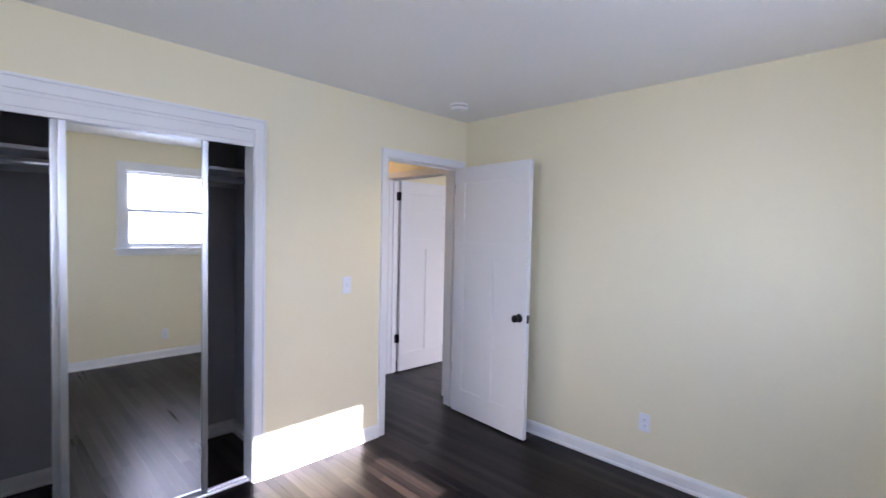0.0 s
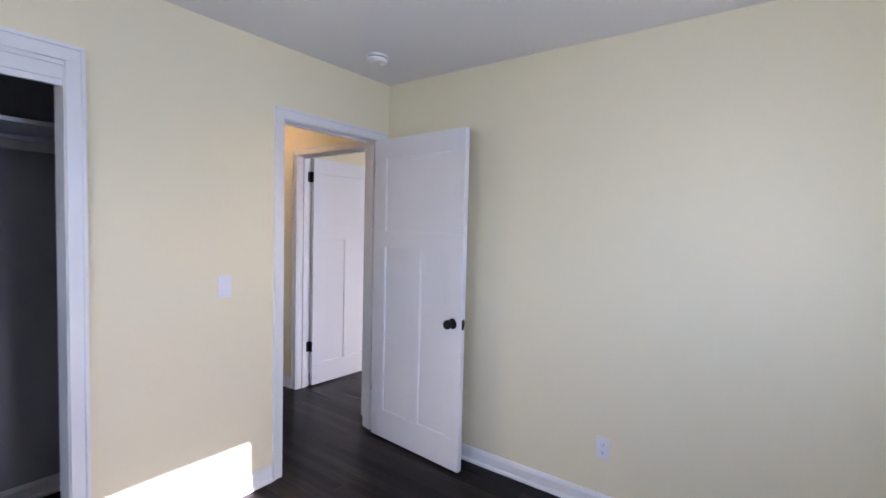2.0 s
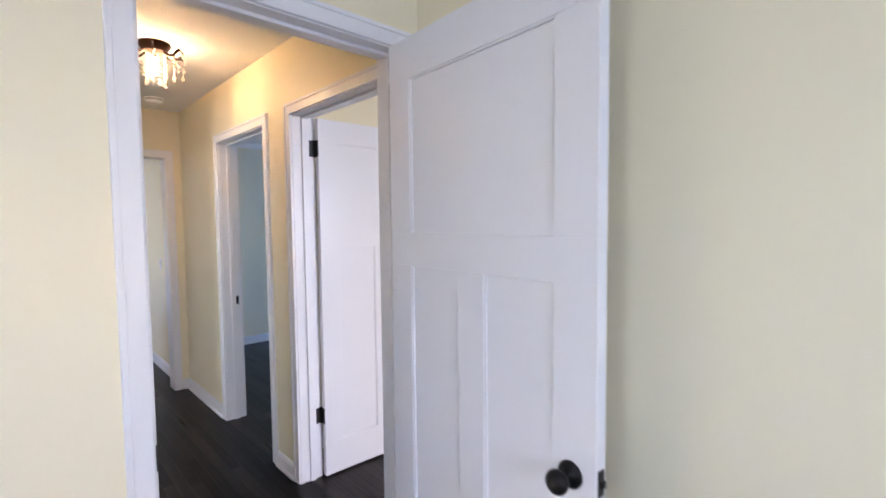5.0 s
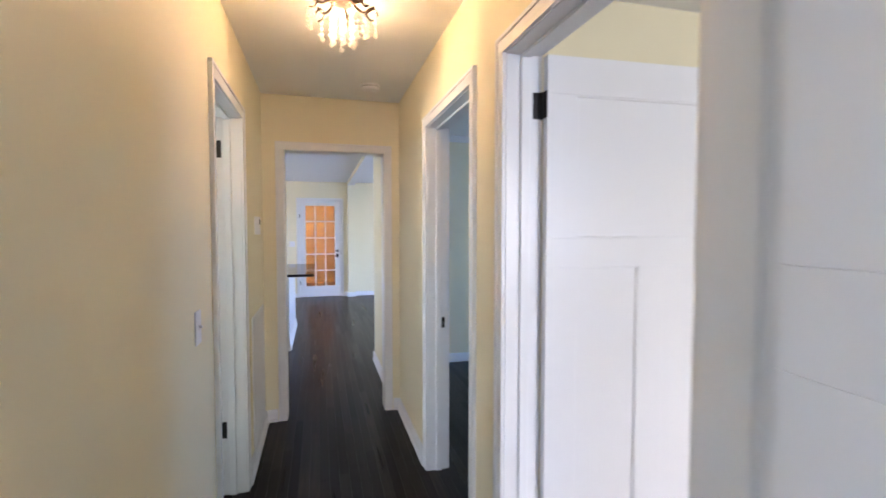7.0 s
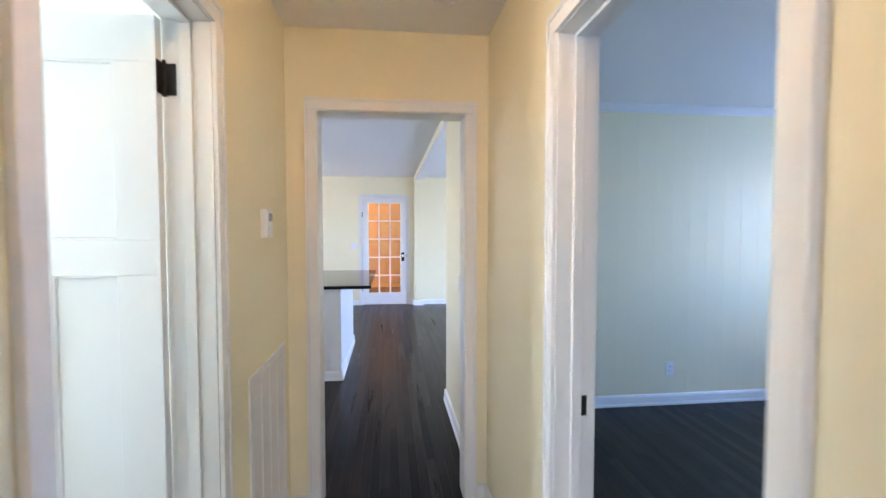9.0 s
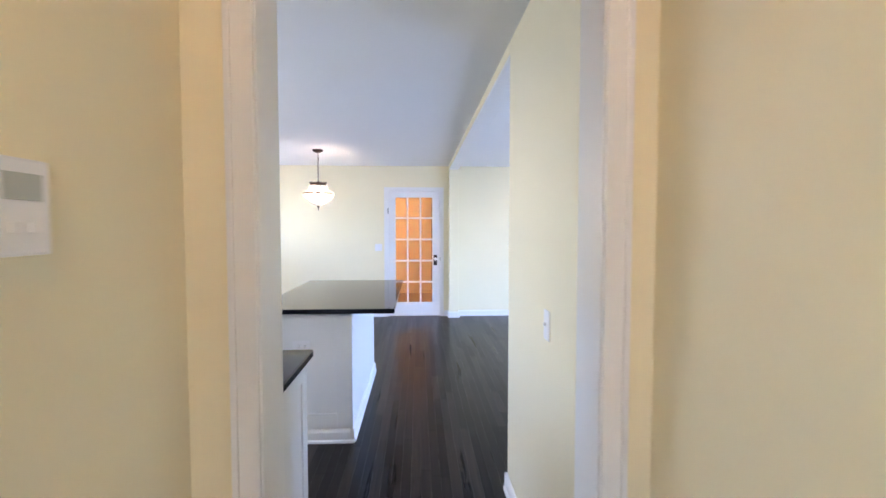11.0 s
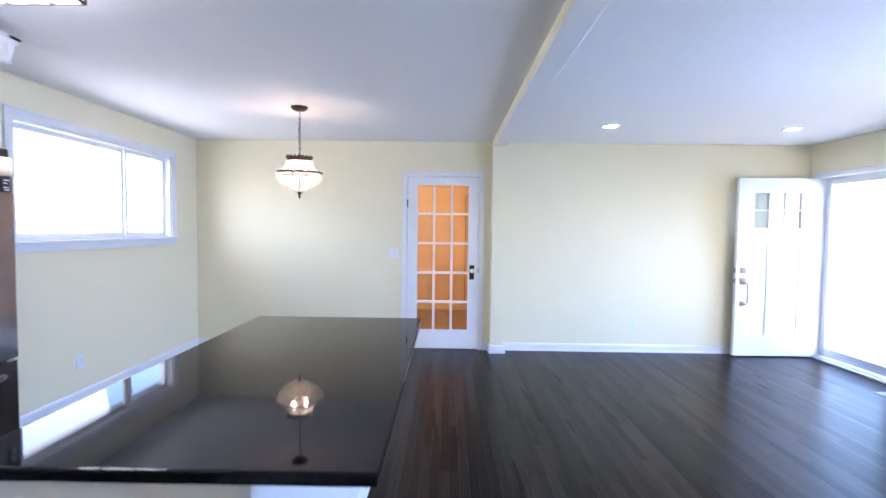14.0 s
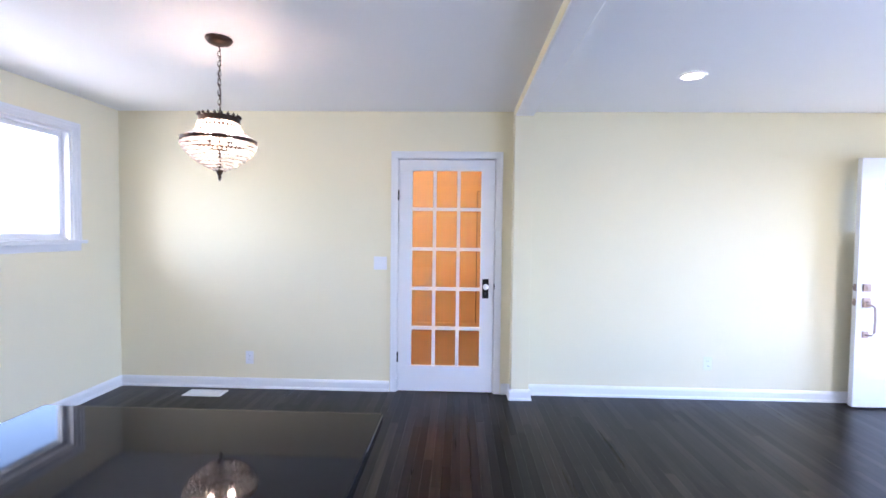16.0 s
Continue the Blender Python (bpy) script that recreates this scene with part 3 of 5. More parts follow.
# ---- glazed door to the back room ----
def glazed_door(m):
    w, h, t = FD[1] - FD[0] - 0.008, 2.03, 0.035
    root = thing("glazed_door", "closed white door with fifteen glass panes", "door", m=m)
    x0, x1, z0, z1 = 0.118, w - 0.118, 0.225, 1.935
    part(root, "leaf", leaf_shape(w, h, t, [(x0, x1, z0, z1)]), DOOR)
    s = Shape()
    bar = 0.029
    pw, ph = (x1 - x0 - 2 * bar) / 3, (z1 - z0 - 4 * bar) / 5
    for k in (1, 2):
        x = x0 + k * pw + (k - 1) * bar
        s.box((x, 0.004, z0), (x + bar, t - 0.004, z1), 0.002)
    for k in range(1, 5):
        z = z0 + k * ph + (k - 1) * bar
        for c in range(3):
            x = x0 + c * (pw + bar)
            s.box((x, 0.0045, z), (x + pw, t - 0.0045, z + bar), 0.002)
    part(root, "muntin", s, DOOR)
    for r in range(5):
        for c in range(3):
            x, z = x0 + c * (pw + bar), z0 + r * (ph + bar)
            ob = part(root, "pane", Shape().box((x - 0.003, 0.015, z - 0.003), (x + pw + 0.003, 0.019, z + ph + 0.003)), GLASS)
            ob.visible_shadow = False
    part(root, "lock_plate", Shape().box((w - 0.098, -0.004, 0.83), (w - 0.043, 0.001, 1.0), 0.001), BLACK, "black rectangular lock plate")
    s = Shape().lathe([(0, 0), (0.012, 0), (0.011, -0.02), (0.020, -0.028), (0.026, -0.038), (0.024, -0.05), (0.012, -0.056), (0, -0.057)], (w - 0.070, -0.003, 0.935), 12, 'Y')
    part(root, "knob", s, PLATE, "white glass knob")
    part(root, "keyhole", Shape().box((w - 0.073, -0.0055, 0.86), (w - 0.067, -0.003, 0.885), 0.001), RECESS_SHADE)
    s = Shape()
    for z in (0.30, 1.72):
        s.lathe([(0, -0.045), (0.007, -0.045), (0.007, 0.045), (0, 0.045)], (-0.004, -0.006, z), 12)
        s.box((-0.010, -0.004, z - 0.044), (0.004, -0.001, z + 0.044))
    part(root, "hinge", s, BLACK, "black butt hinges")
    part(root, "latch", Shape().box((w + 0.001, -0.012, 0.91), (w + 0.016, 0.001, 0.96), 0.002), BLACK)
    return root


glazed_door(pose(FD[0] + 0.004, YN + 0.004, 0.008))

# plain door in the back room
root = thing("back_room_door", "warm wood door closed in the back room", "door", m=pose(1.16, 12.498, 0.0))
part(root, "leaf", Shape().box((0, -0.02, 0.01), (0.75, 0.0, 2.0), 0.002), ORANGE)
# dark strips draw the shaded gap round the leaf
part(root, "gap", Shape().box((-0.012, -0.004, 0.0), (0, 0.0, 2.012)).box((0.75, -0.004, 0), (0.762, 0, 2.012)).box((-0.012, -0.004, 2.0), (0.762, -0.0005, 2.012)), RECESS_SHADE)


# ---- windows ----
def window(name, axis, at, lo, hi, z0, z1, out, slider, label):
    """A window in a wall at `at` along the axis; out points to the room (+1, -1)."""
    root = thing(name, label, "window", kind="structure")

    def b(s, a0, a1, d0, d1, za, zb, bevel=0.002):
        if axis == 'x':
            s.box((at + out * d0, a0, za), (at + out * d1, a1, zb), bevel)
        else:
            s.box((a0, at + out * d0, za), (a1, at + out * d1, zb), bevel)
        return s
    c = 0.066
    s = Shape()
    for a, e, k in ((0.0, c * 0.5, 0.012), (c * 0.5, c * 0.82, 0.016), (c * 0.82, c, 0.021)):
        b(s, lo - e, lo - a, 0, k, z0, z1 + a)
        b(s, hi + a, hi + e, 0, k, z0, z1 + a)
        b(s, lo - e, hi + e, 0, k, z1 + a, z1 + e)
    part(root, "casing", s, TRIM)
    s = Shape()
    b(s, lo - c - 0.03, hi + c + 0.03, -0.02, 0.045, z0 - 0.028, z0, 0.005)
    b(s, lo - c, hi + c, 0, 0.014, z0 - 0.085, z0 - 0.028, 0.003)
    part(root, "sill", s, TRIM)
    s = Shape()
    f = 0.035
    b(s, lo, lo + 0.02, -0.13, -0.001, z0, z1)
    b(s, hi - 0.02, hi, -0.13, -0.001, z0, z1)
    b(s, lo + 0.02, hi - 0.02, -0.13, -0.001, z1 - 0.02, z1)
    b(s, lo + 0.02, hi - 0.02, -0.13, -0.021, z0, z0 + 0.015)
    part(root, "frame", s, VINYL)
    lo, hi, z0, z1 = lo + 0.02, hi - 0.02, z0 + 0.015, z1 - 0.02
    s = Shape()
    panes = []
    if slider:
        d = hi - (hi - lo) * 0.33
        spans = ((lo, d, -0.085, z0, z1), (d - 0.02, hi, -0.06, z0, z1))
    else:
        zm = z0 + (z1 - z0) * 0.475
        spans = ((lo, hi, -0.05, z0, zm + 0.02), (lo, hi, -0.08, zm - 0.02, z1))
    for p, q, dep, za, zb in spans:
        b(s, p, p + f, dep - 0.022, dep, za, zb)
        b(s, q - f, q, dep - 0.022, dep, za, zb)
        b(s, p + f, q - f, dep - 0.022, dep, za, za + f)
        b(s, p + f, q - f, dep - 0.022, dep, zb - f, zb)
        panes.append((p + f - 0.004, q - f + 0.004, dep - 0.013, za + f - 0.004, zb - f + 0.004))
    part(root, "sash", s, VINYL)
    for p, q, dep, za, zb in panes:
        ob = part(root, "pane", b(Shape(), p, q, dep - 0.004, dep, za, zb, 0), GLASS)
        ob.visible_shadow = False
    if slider:
        s = Shape()
        for z in (z0 + 0.12, z1 - 0.14):
            b(s, spans[-1][0] + 0.008, spans[-1][0] + 0.028, -0.062, -0.042, z - 0.02, z + 0.02, 0.004)
        part(root, "sash_lock", s, VINYL)
    return root


window("window_dining", 'x', XW, WW[0], WW[1], WW[2], WW[3], 1, True, "wide white sliding window full of daylight")
window("window_bedroom", 'y', -3.21, WB[0], WB[1], WB[2], WB[3], 1, False, "white double-hung window with bright daylight")


# ---- front door ----
def front_door(m):
    w, h, t = 0.905, 2.04, 0.044
    root = thing("front_door", "white craftsman front door open, with six small panes", "door", m=m)
    lites = (0.185, w - 0.185, 1.475, 1.875)
    px = [0.185, w - 0.185 - 0.172]
    holes = [lites] + [(x, x + 0.172, 0.235, 1.305) for x in px]
    part(root, "leaf", leaf_shape(w, h, t, holes), DOOR)
    panels(root, holes[1:], t, 0.011)
    s = Shape()
    lw, lh, bar = (lites[1] - lites[0] - 0.036) / 3, (lites[3] - lites[2] - 0.018) / 2, 0.018
    for k in (1, 2):
        x = lites[0] + k * lw + (k - 1) * bar
        s.box((x, 0.006, lites[2]), (x + bar, t - 0.006, lites[3]), 0.003)
    for k in range(3):
        x = lites[0] + k * (lw + bar)
        s.box((x, 0.0065, lites[2] + lh), (x + lw, t - 0.0065, lites[2] + lh + bar), 0.003)
    part(root, "muntin", s, DOOR)
    for r in range(2):
        for k in range(3):
            x, z = lites[0] + k * (lw + bar), lites[2] + r * (lh + bar)
            ob = part(root, "pane", Shape().box((x - 0.002, 0.02, z - 0.002), (x + lw + 0.002, 0.025, z + lh + 0.002)), SEEDY)
            ob.visible_shadow = False
    for side in (0, 1):
        y, d = (0.0, -1) if side == 0 else (t, 1)
        s = Shape()
        s.box((0.045, y, 0.955), (0.105, y + d * 0.012, 1.018), 0.003).box((0.062, y + d * 0.012, 0.974), (0.088, y + d * 0.022, 1.0), 0.003)
        s.box((0.045, y, 0.825), (0.105, y + d * 0.012, 0.905), 0.003)
        s.box((0.052, y, 0.575), (0.098, y + d * 0.012, 0.63), 0.003)
        s.tube([(0.075, y + d * 0.01, 0.85), (0.088, y + d * 0.05, 0.847), (0.102, y + d * 0.055, 0.83), (0.106, y + d * 0.056, 0.74), (0.104, y + d * 0.055, 0.63), (0.090, y + d * 0.05, 0.605), (0.075, y + d * 0.01, 0.600)], 0.009, 8)
        s.box((0.062, y + d * 0.012, 0.865), (0.088, y + d * 0.04, 0.877), 0.003)
        part(root, "handle_set", s, NICKEL, "brushed nickel deadbolt and pull handle")
    s = Shape()
    for z in (0.865, 0.987):
        s.box((-0.003, 0.008, z - 0.028), (0.0005, 0.036, z + 0.028), 0.0008).box((-0.014, 0.014, z - 0.012), (-0.002, 0.030, z + 0.012), 0.003)
    part(root, "latch", s, NICKEL)
    s = Shape()
    for z in (0.28, 1.05, 1.80):
        s.lathe([(0, -0.05), (0.007, -0.05), (0.007, 0.05), (0, 0.05)], (w + 0.006, t + 0.003, z), 10)
    part(root, "hinge", s, NICKEL)
    return root


front_door(pose(4.148, 9.652, 0.014, 0, 0, 0.6))

root = thing("storm_door", "closed aluminium storm door with full glass", "storm door", m=pose(XE + 0.10, FRONT[0], 0.0))
w, h = FRONT[1] - FRONT[0], 2.06
s = Shape()
s.box((0, 0.002, 0.03), (0.035, 0.075, h - 0.002), 0.003).box((0, w - 0.075, 0.03), (0.035, w - 0.002, h - 0.002), 0.003)
s.box((0.001, 0.075, h - 0.08), (0.034, w - 0.075, h - 0.002), 0.003).box((0.001, 0.075, 0.03), (0.034, w - 0.075, 0.13), 0.003)
s.box((0.004, 0.075, 0.985), (0.030, w - 0.075, 1.005), 0.003)
part(root, "frame", s, ALU)
for za, zb in ((0.125, 0.99), (1.0, h - 0.075)):
    ob = part(root, "pane", Shape().box((0.014, 0.07, za), (0.018, w - 0.07, zb)), GLASS)
    ob.visible_shadow = False
part(root, "handle", Shape().box((-0.03, 0.03, 0.95), (0.0, 0.055, 1.05), 0.006), ALU)
structure("threshold", Shape().box((XE - 0.02, FRONT[0] + 0.002, 0.001), (XE + 0.20, FRONT[1] - 0.002, 0.022), 0.004).box((XE + 0.03, FRONT[0] + 0.003, 0.022), (XE + 0.07, FRONT[1] - 0.003, 0.030), 0.003), ALU, "aluminium door threshold", "threshold")


# ---- closet ----
s = Shape()
s.box((CLO[0] - J, -0.001, 0), (CLO[0], T + 0.001, 2.08), 0.001).box((CLO[1], -0.001, 0), (CLO[1] + J, T + 0.001, 2.08), 0.001)
s.box((CLO[0], -0.001, 2.062), (CLO[1], T + 0.001, 2.08), 0.001)
s.box((CLO[0], 0.004, 2.008), (CLO[1], 0.022, 2.062), 0.002)
s.box((CLO[0], 0.008, 1.983), (CLO[1], 0.026, 2.008), 0.003)
for a, b, k in ((0.004, 0.053, 0.014), (0.053, 0.068, 0.020)):
    s.box((CLO[0] - b, 0, 0), (CLO[0] - a, -k, 2.075 + a), 0.0025).box((CLO[1] + a, 0, 0), (CLO[1] + b, -k, 2.075 + a), 0.0025)
    s.box((CLO[0] - b, 0, 2.075 + a), (CLO[1] + b, -k, 2.075 + b), 0.0025)
structure("door_frame_closet", s, TRIM, "white closet casing with a deep header board", "door frame")
structure("closet_track", Shape().box((CLO[0], 0.03, 0.001), (CLO[1], 0.105, 0.008), 0.001).box((CLO[0], 0.045, 0.008), (CLO[1], 0.049, 0.016)).box((CLO[0], 0.082, 0.008), (CLO[1], 0.086, 0.016)), ALU, "aluminium floor track of the closet doors", "track")


def mirror_door(x0, x1, y):
    root = thing("mirror_door", "sliding closet door of mirror in a pale metal frame", "sliding door", "closet doors", m=pose(x0, y, 0.017))
    w, h = x1 - x0, 1.986
    s = Shape()
    s.box((0, -0.014, 0), (0.030, 0.014, h), 0.004).box((w - 0.030, -0.014, 0), (w, 0.014, h), 0.004)
    s.box((0.030, -0.012, 0), (w - 0.030, 0.012, 0.03), 0.003).box((0.030, -0.012, h - 0.022), (w - 0.030, 0.012, h), 0.003)
    part(root, "frame", s, ALU)
    part(root, "mirror", Shape().box((0.028, -0.003, 0.028), (w - 0.028, 0.001, h - 0.02)), MIRROR, "clear silver mirror")
    part(root, "back", Shape().box((0.028, 0.002, 0.028), (w - 0.028, 0.006, h - 0.02)), CLOSET_SHADE)
    return root


mirror_door(-1.375, -0.738, 0.050)
mirror_door(-1.400, -0.763, 0.085)
structure("closet_shelf", Shape().box((-1.95, 0.42, 1.88), (-0.30, 0.80, 1.90), 0.002).box((-1.95, 0.78, 1.80), (-0.30, 0.80, 1.88), 0.002), TRIM, "white painted closet shelf", "shelf")
tagged(new("closet_rod", Shape().tube([(-1.945, 0.45, 1.82), (-1.1, 0.45, 1.818), (-0.305, 0.45, 1.82)], 0.016, 12).mesh("closet_rod", ALU, True)), "metal hanging rod in the empty closet", "closet rod")


# ---- plates and small fittings ----
def outlet(m, label="white duplex wall outlet", wide=False):
    root = thing("wall_outlet", label, "outlet", "wall outlets", m=m)
    w, h = (0.115, 0.07) if wide else (0.07, 0.115)
    part(root, "plate", Shape().box((-w / 2, -0.006, -h / 2), (w / 2, 0, h / 2), 0.003), PLATE)
    face, slot = Shape(), Shape()
    for k in (-1, 1):
        cx, cz = (k * 0.02, 0) if wide else (0, k * 0.02)
        face.box((cx - 0.016, -0.0085, cz - 0.014), (cx + 0.016, -0.006, cz + 0.014), 0.003)
        for e in (-1, 1):
            a = (cx, cz + e * 0.006) if wide else (cx + e * 0.006, cz + 0.003)
            hw, hh = (0.004, 0.001) if wide else (0.001, 0.004)
            slot.box((a[0] - hw, -0.0092, a[1] - hh), (a[0] + hw, -0.0084, a[1] + hh))
        slot.lathe([(0, -0.0092), (0.0025, -0.0092), (0.0025, -0.0084), (0, -0.0084)], (cx + (0.008 if wide else 0), 0, cz - (0 if wide else 0.007)), 8, 'Y')
    part(root, "receptacle", face, PLATE)
    part(root, "slot", slot, RECESS_SHADE, kind="stuff")
    return root


def switch(m, gangs=1):
    root = thing("light_switch", "white toggle light switch plate", "light switch", "light switches", m=m)
    w = 0.07 + (gangs - 1) * 0.046
    part(root, "plate", Shape().box((-w / 2, -0.006, -0.0575), (w / 2, 0, 0.0575), 0.003), PLATE)
    s = Shape()
    for g in range(gangs):
        x = (g - (gangs - 1) / 2) * 0.046
        s.box((x - 0.005, -0.0075, -0.012), (x + 0.005, -0.006, 0.012), 0.001).box((x - 0.004, -0.017, -0.002), (x + 0.004, -0.006, 0.008), 0.0015)
    part(root, "toggle", s, PLATE, kind="stuff")
    return root


def on_north(x, y, z):
    return pose(x, y, z)


def on_east(x, y, z):      # plate on a wall that faces west
    return pose(x, y, z, 0, 0, -90)


def on_west(x, y, z):      # plate on a wall that faces east
    return pose(x, y, z, 0, 0, 90)


outlet(on_east(1.326, -1.575, 0.335))
outlet(pose(-0.13, -3.21, 0.275, 0, 0, 180))
outlet(on_north(3.05, YN, 0.31))
outlet(on_north(-0.954, YN, 0.275))
outlet(on_west(XW, 8.03, 0.318))
outlet(on_north(3.18, 4.45, 0.30))
switch(on_north(0.138, 0, 1.138))
switch(on_west(HX0, 1.36, 1.125))
switch(on_east(1.35, 4.010, 1.083))
switch(on_north(0.211, YN, 1.134), 2)

root = thing("thermostat", "small white wall thermostat", "thermostat", m=on_west(HX0, 2.86, 1.48))
part(root, "body", Shape().box((-0.042, -0.028, -0.058), (0.042, 0, 0.058), 0.004), PLATE)
part(root, "display", Shape().box((-0.028, -0.0295, 0.008), (0.028, -0.028, 0.04), 0.0005), plain("lcd_grey", (0.45, 0.48, 0.46), 0.2))
part(root, "button", Shape().box((-0.02, -0.031, -0.03), (-0.006, -0.028, -0.018), 0.001).box((0.008, -0.031, -0.03), (0.022, -0.028, -0.018), 0.001), PLATE)

root = thing("return_grille", "white slatted return air grille low on the hall wall", "air grille", m=on_west(HX0, 2.905, 0.515))
w, h = 0.565, 0.80
s = Shape()
s.box((-w / 2, -0.008, -h / 2), (-w / 2 + 0.03, 0, h / 2), 0.002).box((w / 2 - 0.03, -0.008, -h / 2), (w / 2, 0, h / 2), 0.002)
s.box((-w / 2 + 0.03, -0.008, -h / 2), (w / 2 - 0.03, 0, -h / 2 + 0.03), 0.002).box((-w / 2 + 0.03, -0.008, h / 2 - 0.03), (w / 2 - 0.03, 0, h / 2), 0.002)
for k in (1, 2, 3):
    x = -w / 2 + 0.03 + k * (w - 0.06) / 4
    s.box((x - 0.006, -0.007, -h / 2 + 0.03), (x + 0.006, 0, h / 2 - 0.03), 0.001)
part(root, "frame", s, TRIM)
# dark sheet behind the slats paints the duct's shade
part(root, "duct_shade", Shape().box((-w / 2 + 0.03, -0.0012, -h / 2 + 0.03), (w / 2 - 0.03, -0.0004, h / 2 - 0.03)), RECESS_SHADE)
first = None
for r in range(58):
    z = -h / 2 + 0.036 + r * (h - 0.066) / 58
    if first is None:
        sl = Shape()
        for c in range(4):
            x = -w / 2 + 0.036 + c * (w - 0.06) / 4
            x1 = x + (w - 0.06) / 4 - 0.012
            sl.box((x, -0.0062, 0.0), (x1, -0.0015, 0.0078))
        first = sl.mesh("slat", TRIM)
    ob = new("slat", first)
    ob.parent = root
    ob.location = (0, 0, z)


def floor_register(m):
    root = thing("floor_register", "white metal floor register by the wall", "floor register", m=m)
    s = Shape()
    w, d = 0.33, 0.15
    s.box((-w / 2, -d / 2, 0), (w / 2, -d / 2 + 0.022, 0.007), 0.002).box((-w / 2, d / 2 - 0.022, 0), (w / 2, d / 2, 0.007), 0.002)
    s.box((-w / 2, -d / 2 + 0.022, 0), (-w / 2 + 0.025, d / 2 - 0.022, 0.007), 0.002).box((w / 2 - 0.025, -d / 2 + 0.022, 0), (w / 2, d / 2 - 0.022, 0.007), 0.002)
    s.box((-0.006, -d / 2 + 0.022, 0), (0.006, d / 2 - 0.022, 0.006))
    part(root, "frame", s, TRIM)
    # no hole here: a dark sheet paints the shade under the louvres
    part(root, "opening", Shape().box((-w / 2 + 0.02, -d / 2 + 0.02, 0.0003), (w / 2 - 0.02, d / 2 - 0.02, 0.0012)), RECESS_SHADE)
    s = Shape()
    for k in range(9):
        y = -d / 2 + 0.026 + k * (d - 0.05) / 9
        s.box((-w / 2 + 0.025, y, 0.0015), (w / 2 - 0.025, y + 0.006, 0.0055))
    part(root, "louvre", s, TRIM, kind="stuff")
    return root


floor_register(pose(-1.265, 9.635, 0.0005))
copy_thing(bpy.data.objects["floor_register"], pose(4.80, 8.35, 0.0005, 0, 0, 90))


def smoke_alarm(m):
    root = thing("smoke_alarm", "round white smoke alarm on the ceiling", "smoke alarm", "smoke alarms", m=m)
    part(root, "base", Shape().lathe([(0, 0), (0.066, 0), (0.066, -0.010), (0.062, -0.012), (0, -0.012)], steps=32), PLATE, smooth=False)
    part(root, "vent", Shape().lathe([(0.05, -0.010), (0.058, -0.0125), (0.058, -0.0165), (0.05, -0.018)], steps=32), RECESS_SHADE)
    part(root, "cover", Shape().lathe([(0, -0.0165), (0.060, -0.0165), (0.062, -0.024), (0.056, -0.036), (0.036, -0.042), (0, -0.043)], steps=32), PLATE)
    part(root, "button", Shape().lathe([(0, -0.040), (0.012, -0.041), (0.012, -0.046), (0, -0.047)], (0.022, -0.01, 0), 14), PLATE)
    return root


smoke_alarm(pose(0.87, -0.33, H))
smoke_alarm(pose(1.12, 2.90, H))


# ---- lamps ----
def hall_lamp(m):
    root = thing("crystal_ceiling_lamp", "lit bronze flush lamp hung with crystal drops", "ceiling lamp", m=m)
    part(root, "canopy", Shape().lathe([(0, 0), (0.078, 0), (0.080, -0.010), (0.070, -0.026), (0.060, -0.040), (0.050, -0.046), (0, -0.046)], steps=28), BRONZE, smooth=True)
    s = Shape()
    for k in range(6):
        a = k * math.pi / 3 + 0.25
        ca, sa = math.cos(a), math.sin(a)
        path = []
        for i in range(9):
            u = i / 8
            r = 0.050 + 0.090 * u
            path.append((r * ca, r * sa, -0.042 - 0.028 * math.sin(u * math.pi) + 0.010 * u))
        s.tube(path, 0.0065, 6)
        loop = [((0.132 + 0.026 * math.cos(b)) * ca, (0.132 + 0.026 * math.cos(b)) * sa, -0.066 + 0.026 * math.sin(b)) for b in [j * math.pi / 5 for j in range(9)]]
        s.tube(loop, 0.0048, 6)
    part(root, "arm", s, BRONZE, kind="stuff")
    s = Shape()
    rng = random.Random(4)
    for ring, r, n, top, beads in (("in", 0.046, 8, -0.066, 8), ("mid", 0.092, 9, -0.085, 5), ("out", 0.140, 12, -0.092, 4)):
        for k in range(n):
            a = 2 * math.pi * k / n + rng.random() * 0.15
            for b in range(beads - (k % 2)):
                s.bead((r * math.cos(a), r * math.sin(a), top - 0.0225 * b), 0.0085 if b < beads - 1 - (k % 2) else 0.0125, 1.1)
    part(root, "drop", s, DROPS, "clear crystal drops", kind="stuff")
    part(root, "bulb", Shape().lathe([(0, -0.075), (0.004, -0.08), (0.007, -0.092), (0.007, -0.155), (0.004, -0.165), (0, -0.168)], steps=16), GLOW_BULB, smooth=True)
    return root


hall_lamp(pose(0.873, 1.66, H))

# small fixture over the bedroom
root = thing("bedroom_ceiling_lamp", "small dark bronze flush ceiling lamp, switched off", "ceiling lamp", m=pose(-0.28, -2.20, H))
part(root, "canopy", Shape().lathe([(0, 0), (0.062, 0), (0.064, -0.008), (0.056, -0.020), (0.034, -0.030), (0.012, -0.034), (0, -0.034)], steps=28), BRONZE, smooth=True)
part(root, "finial", Shape().lathe([(0, -0.032), (0.008, -0.034), (0.013, -0.044), (0.008, -0.054), (0, -0.057)], steps=16), CRYSTAL, "clear crystal finial", smooth=True)


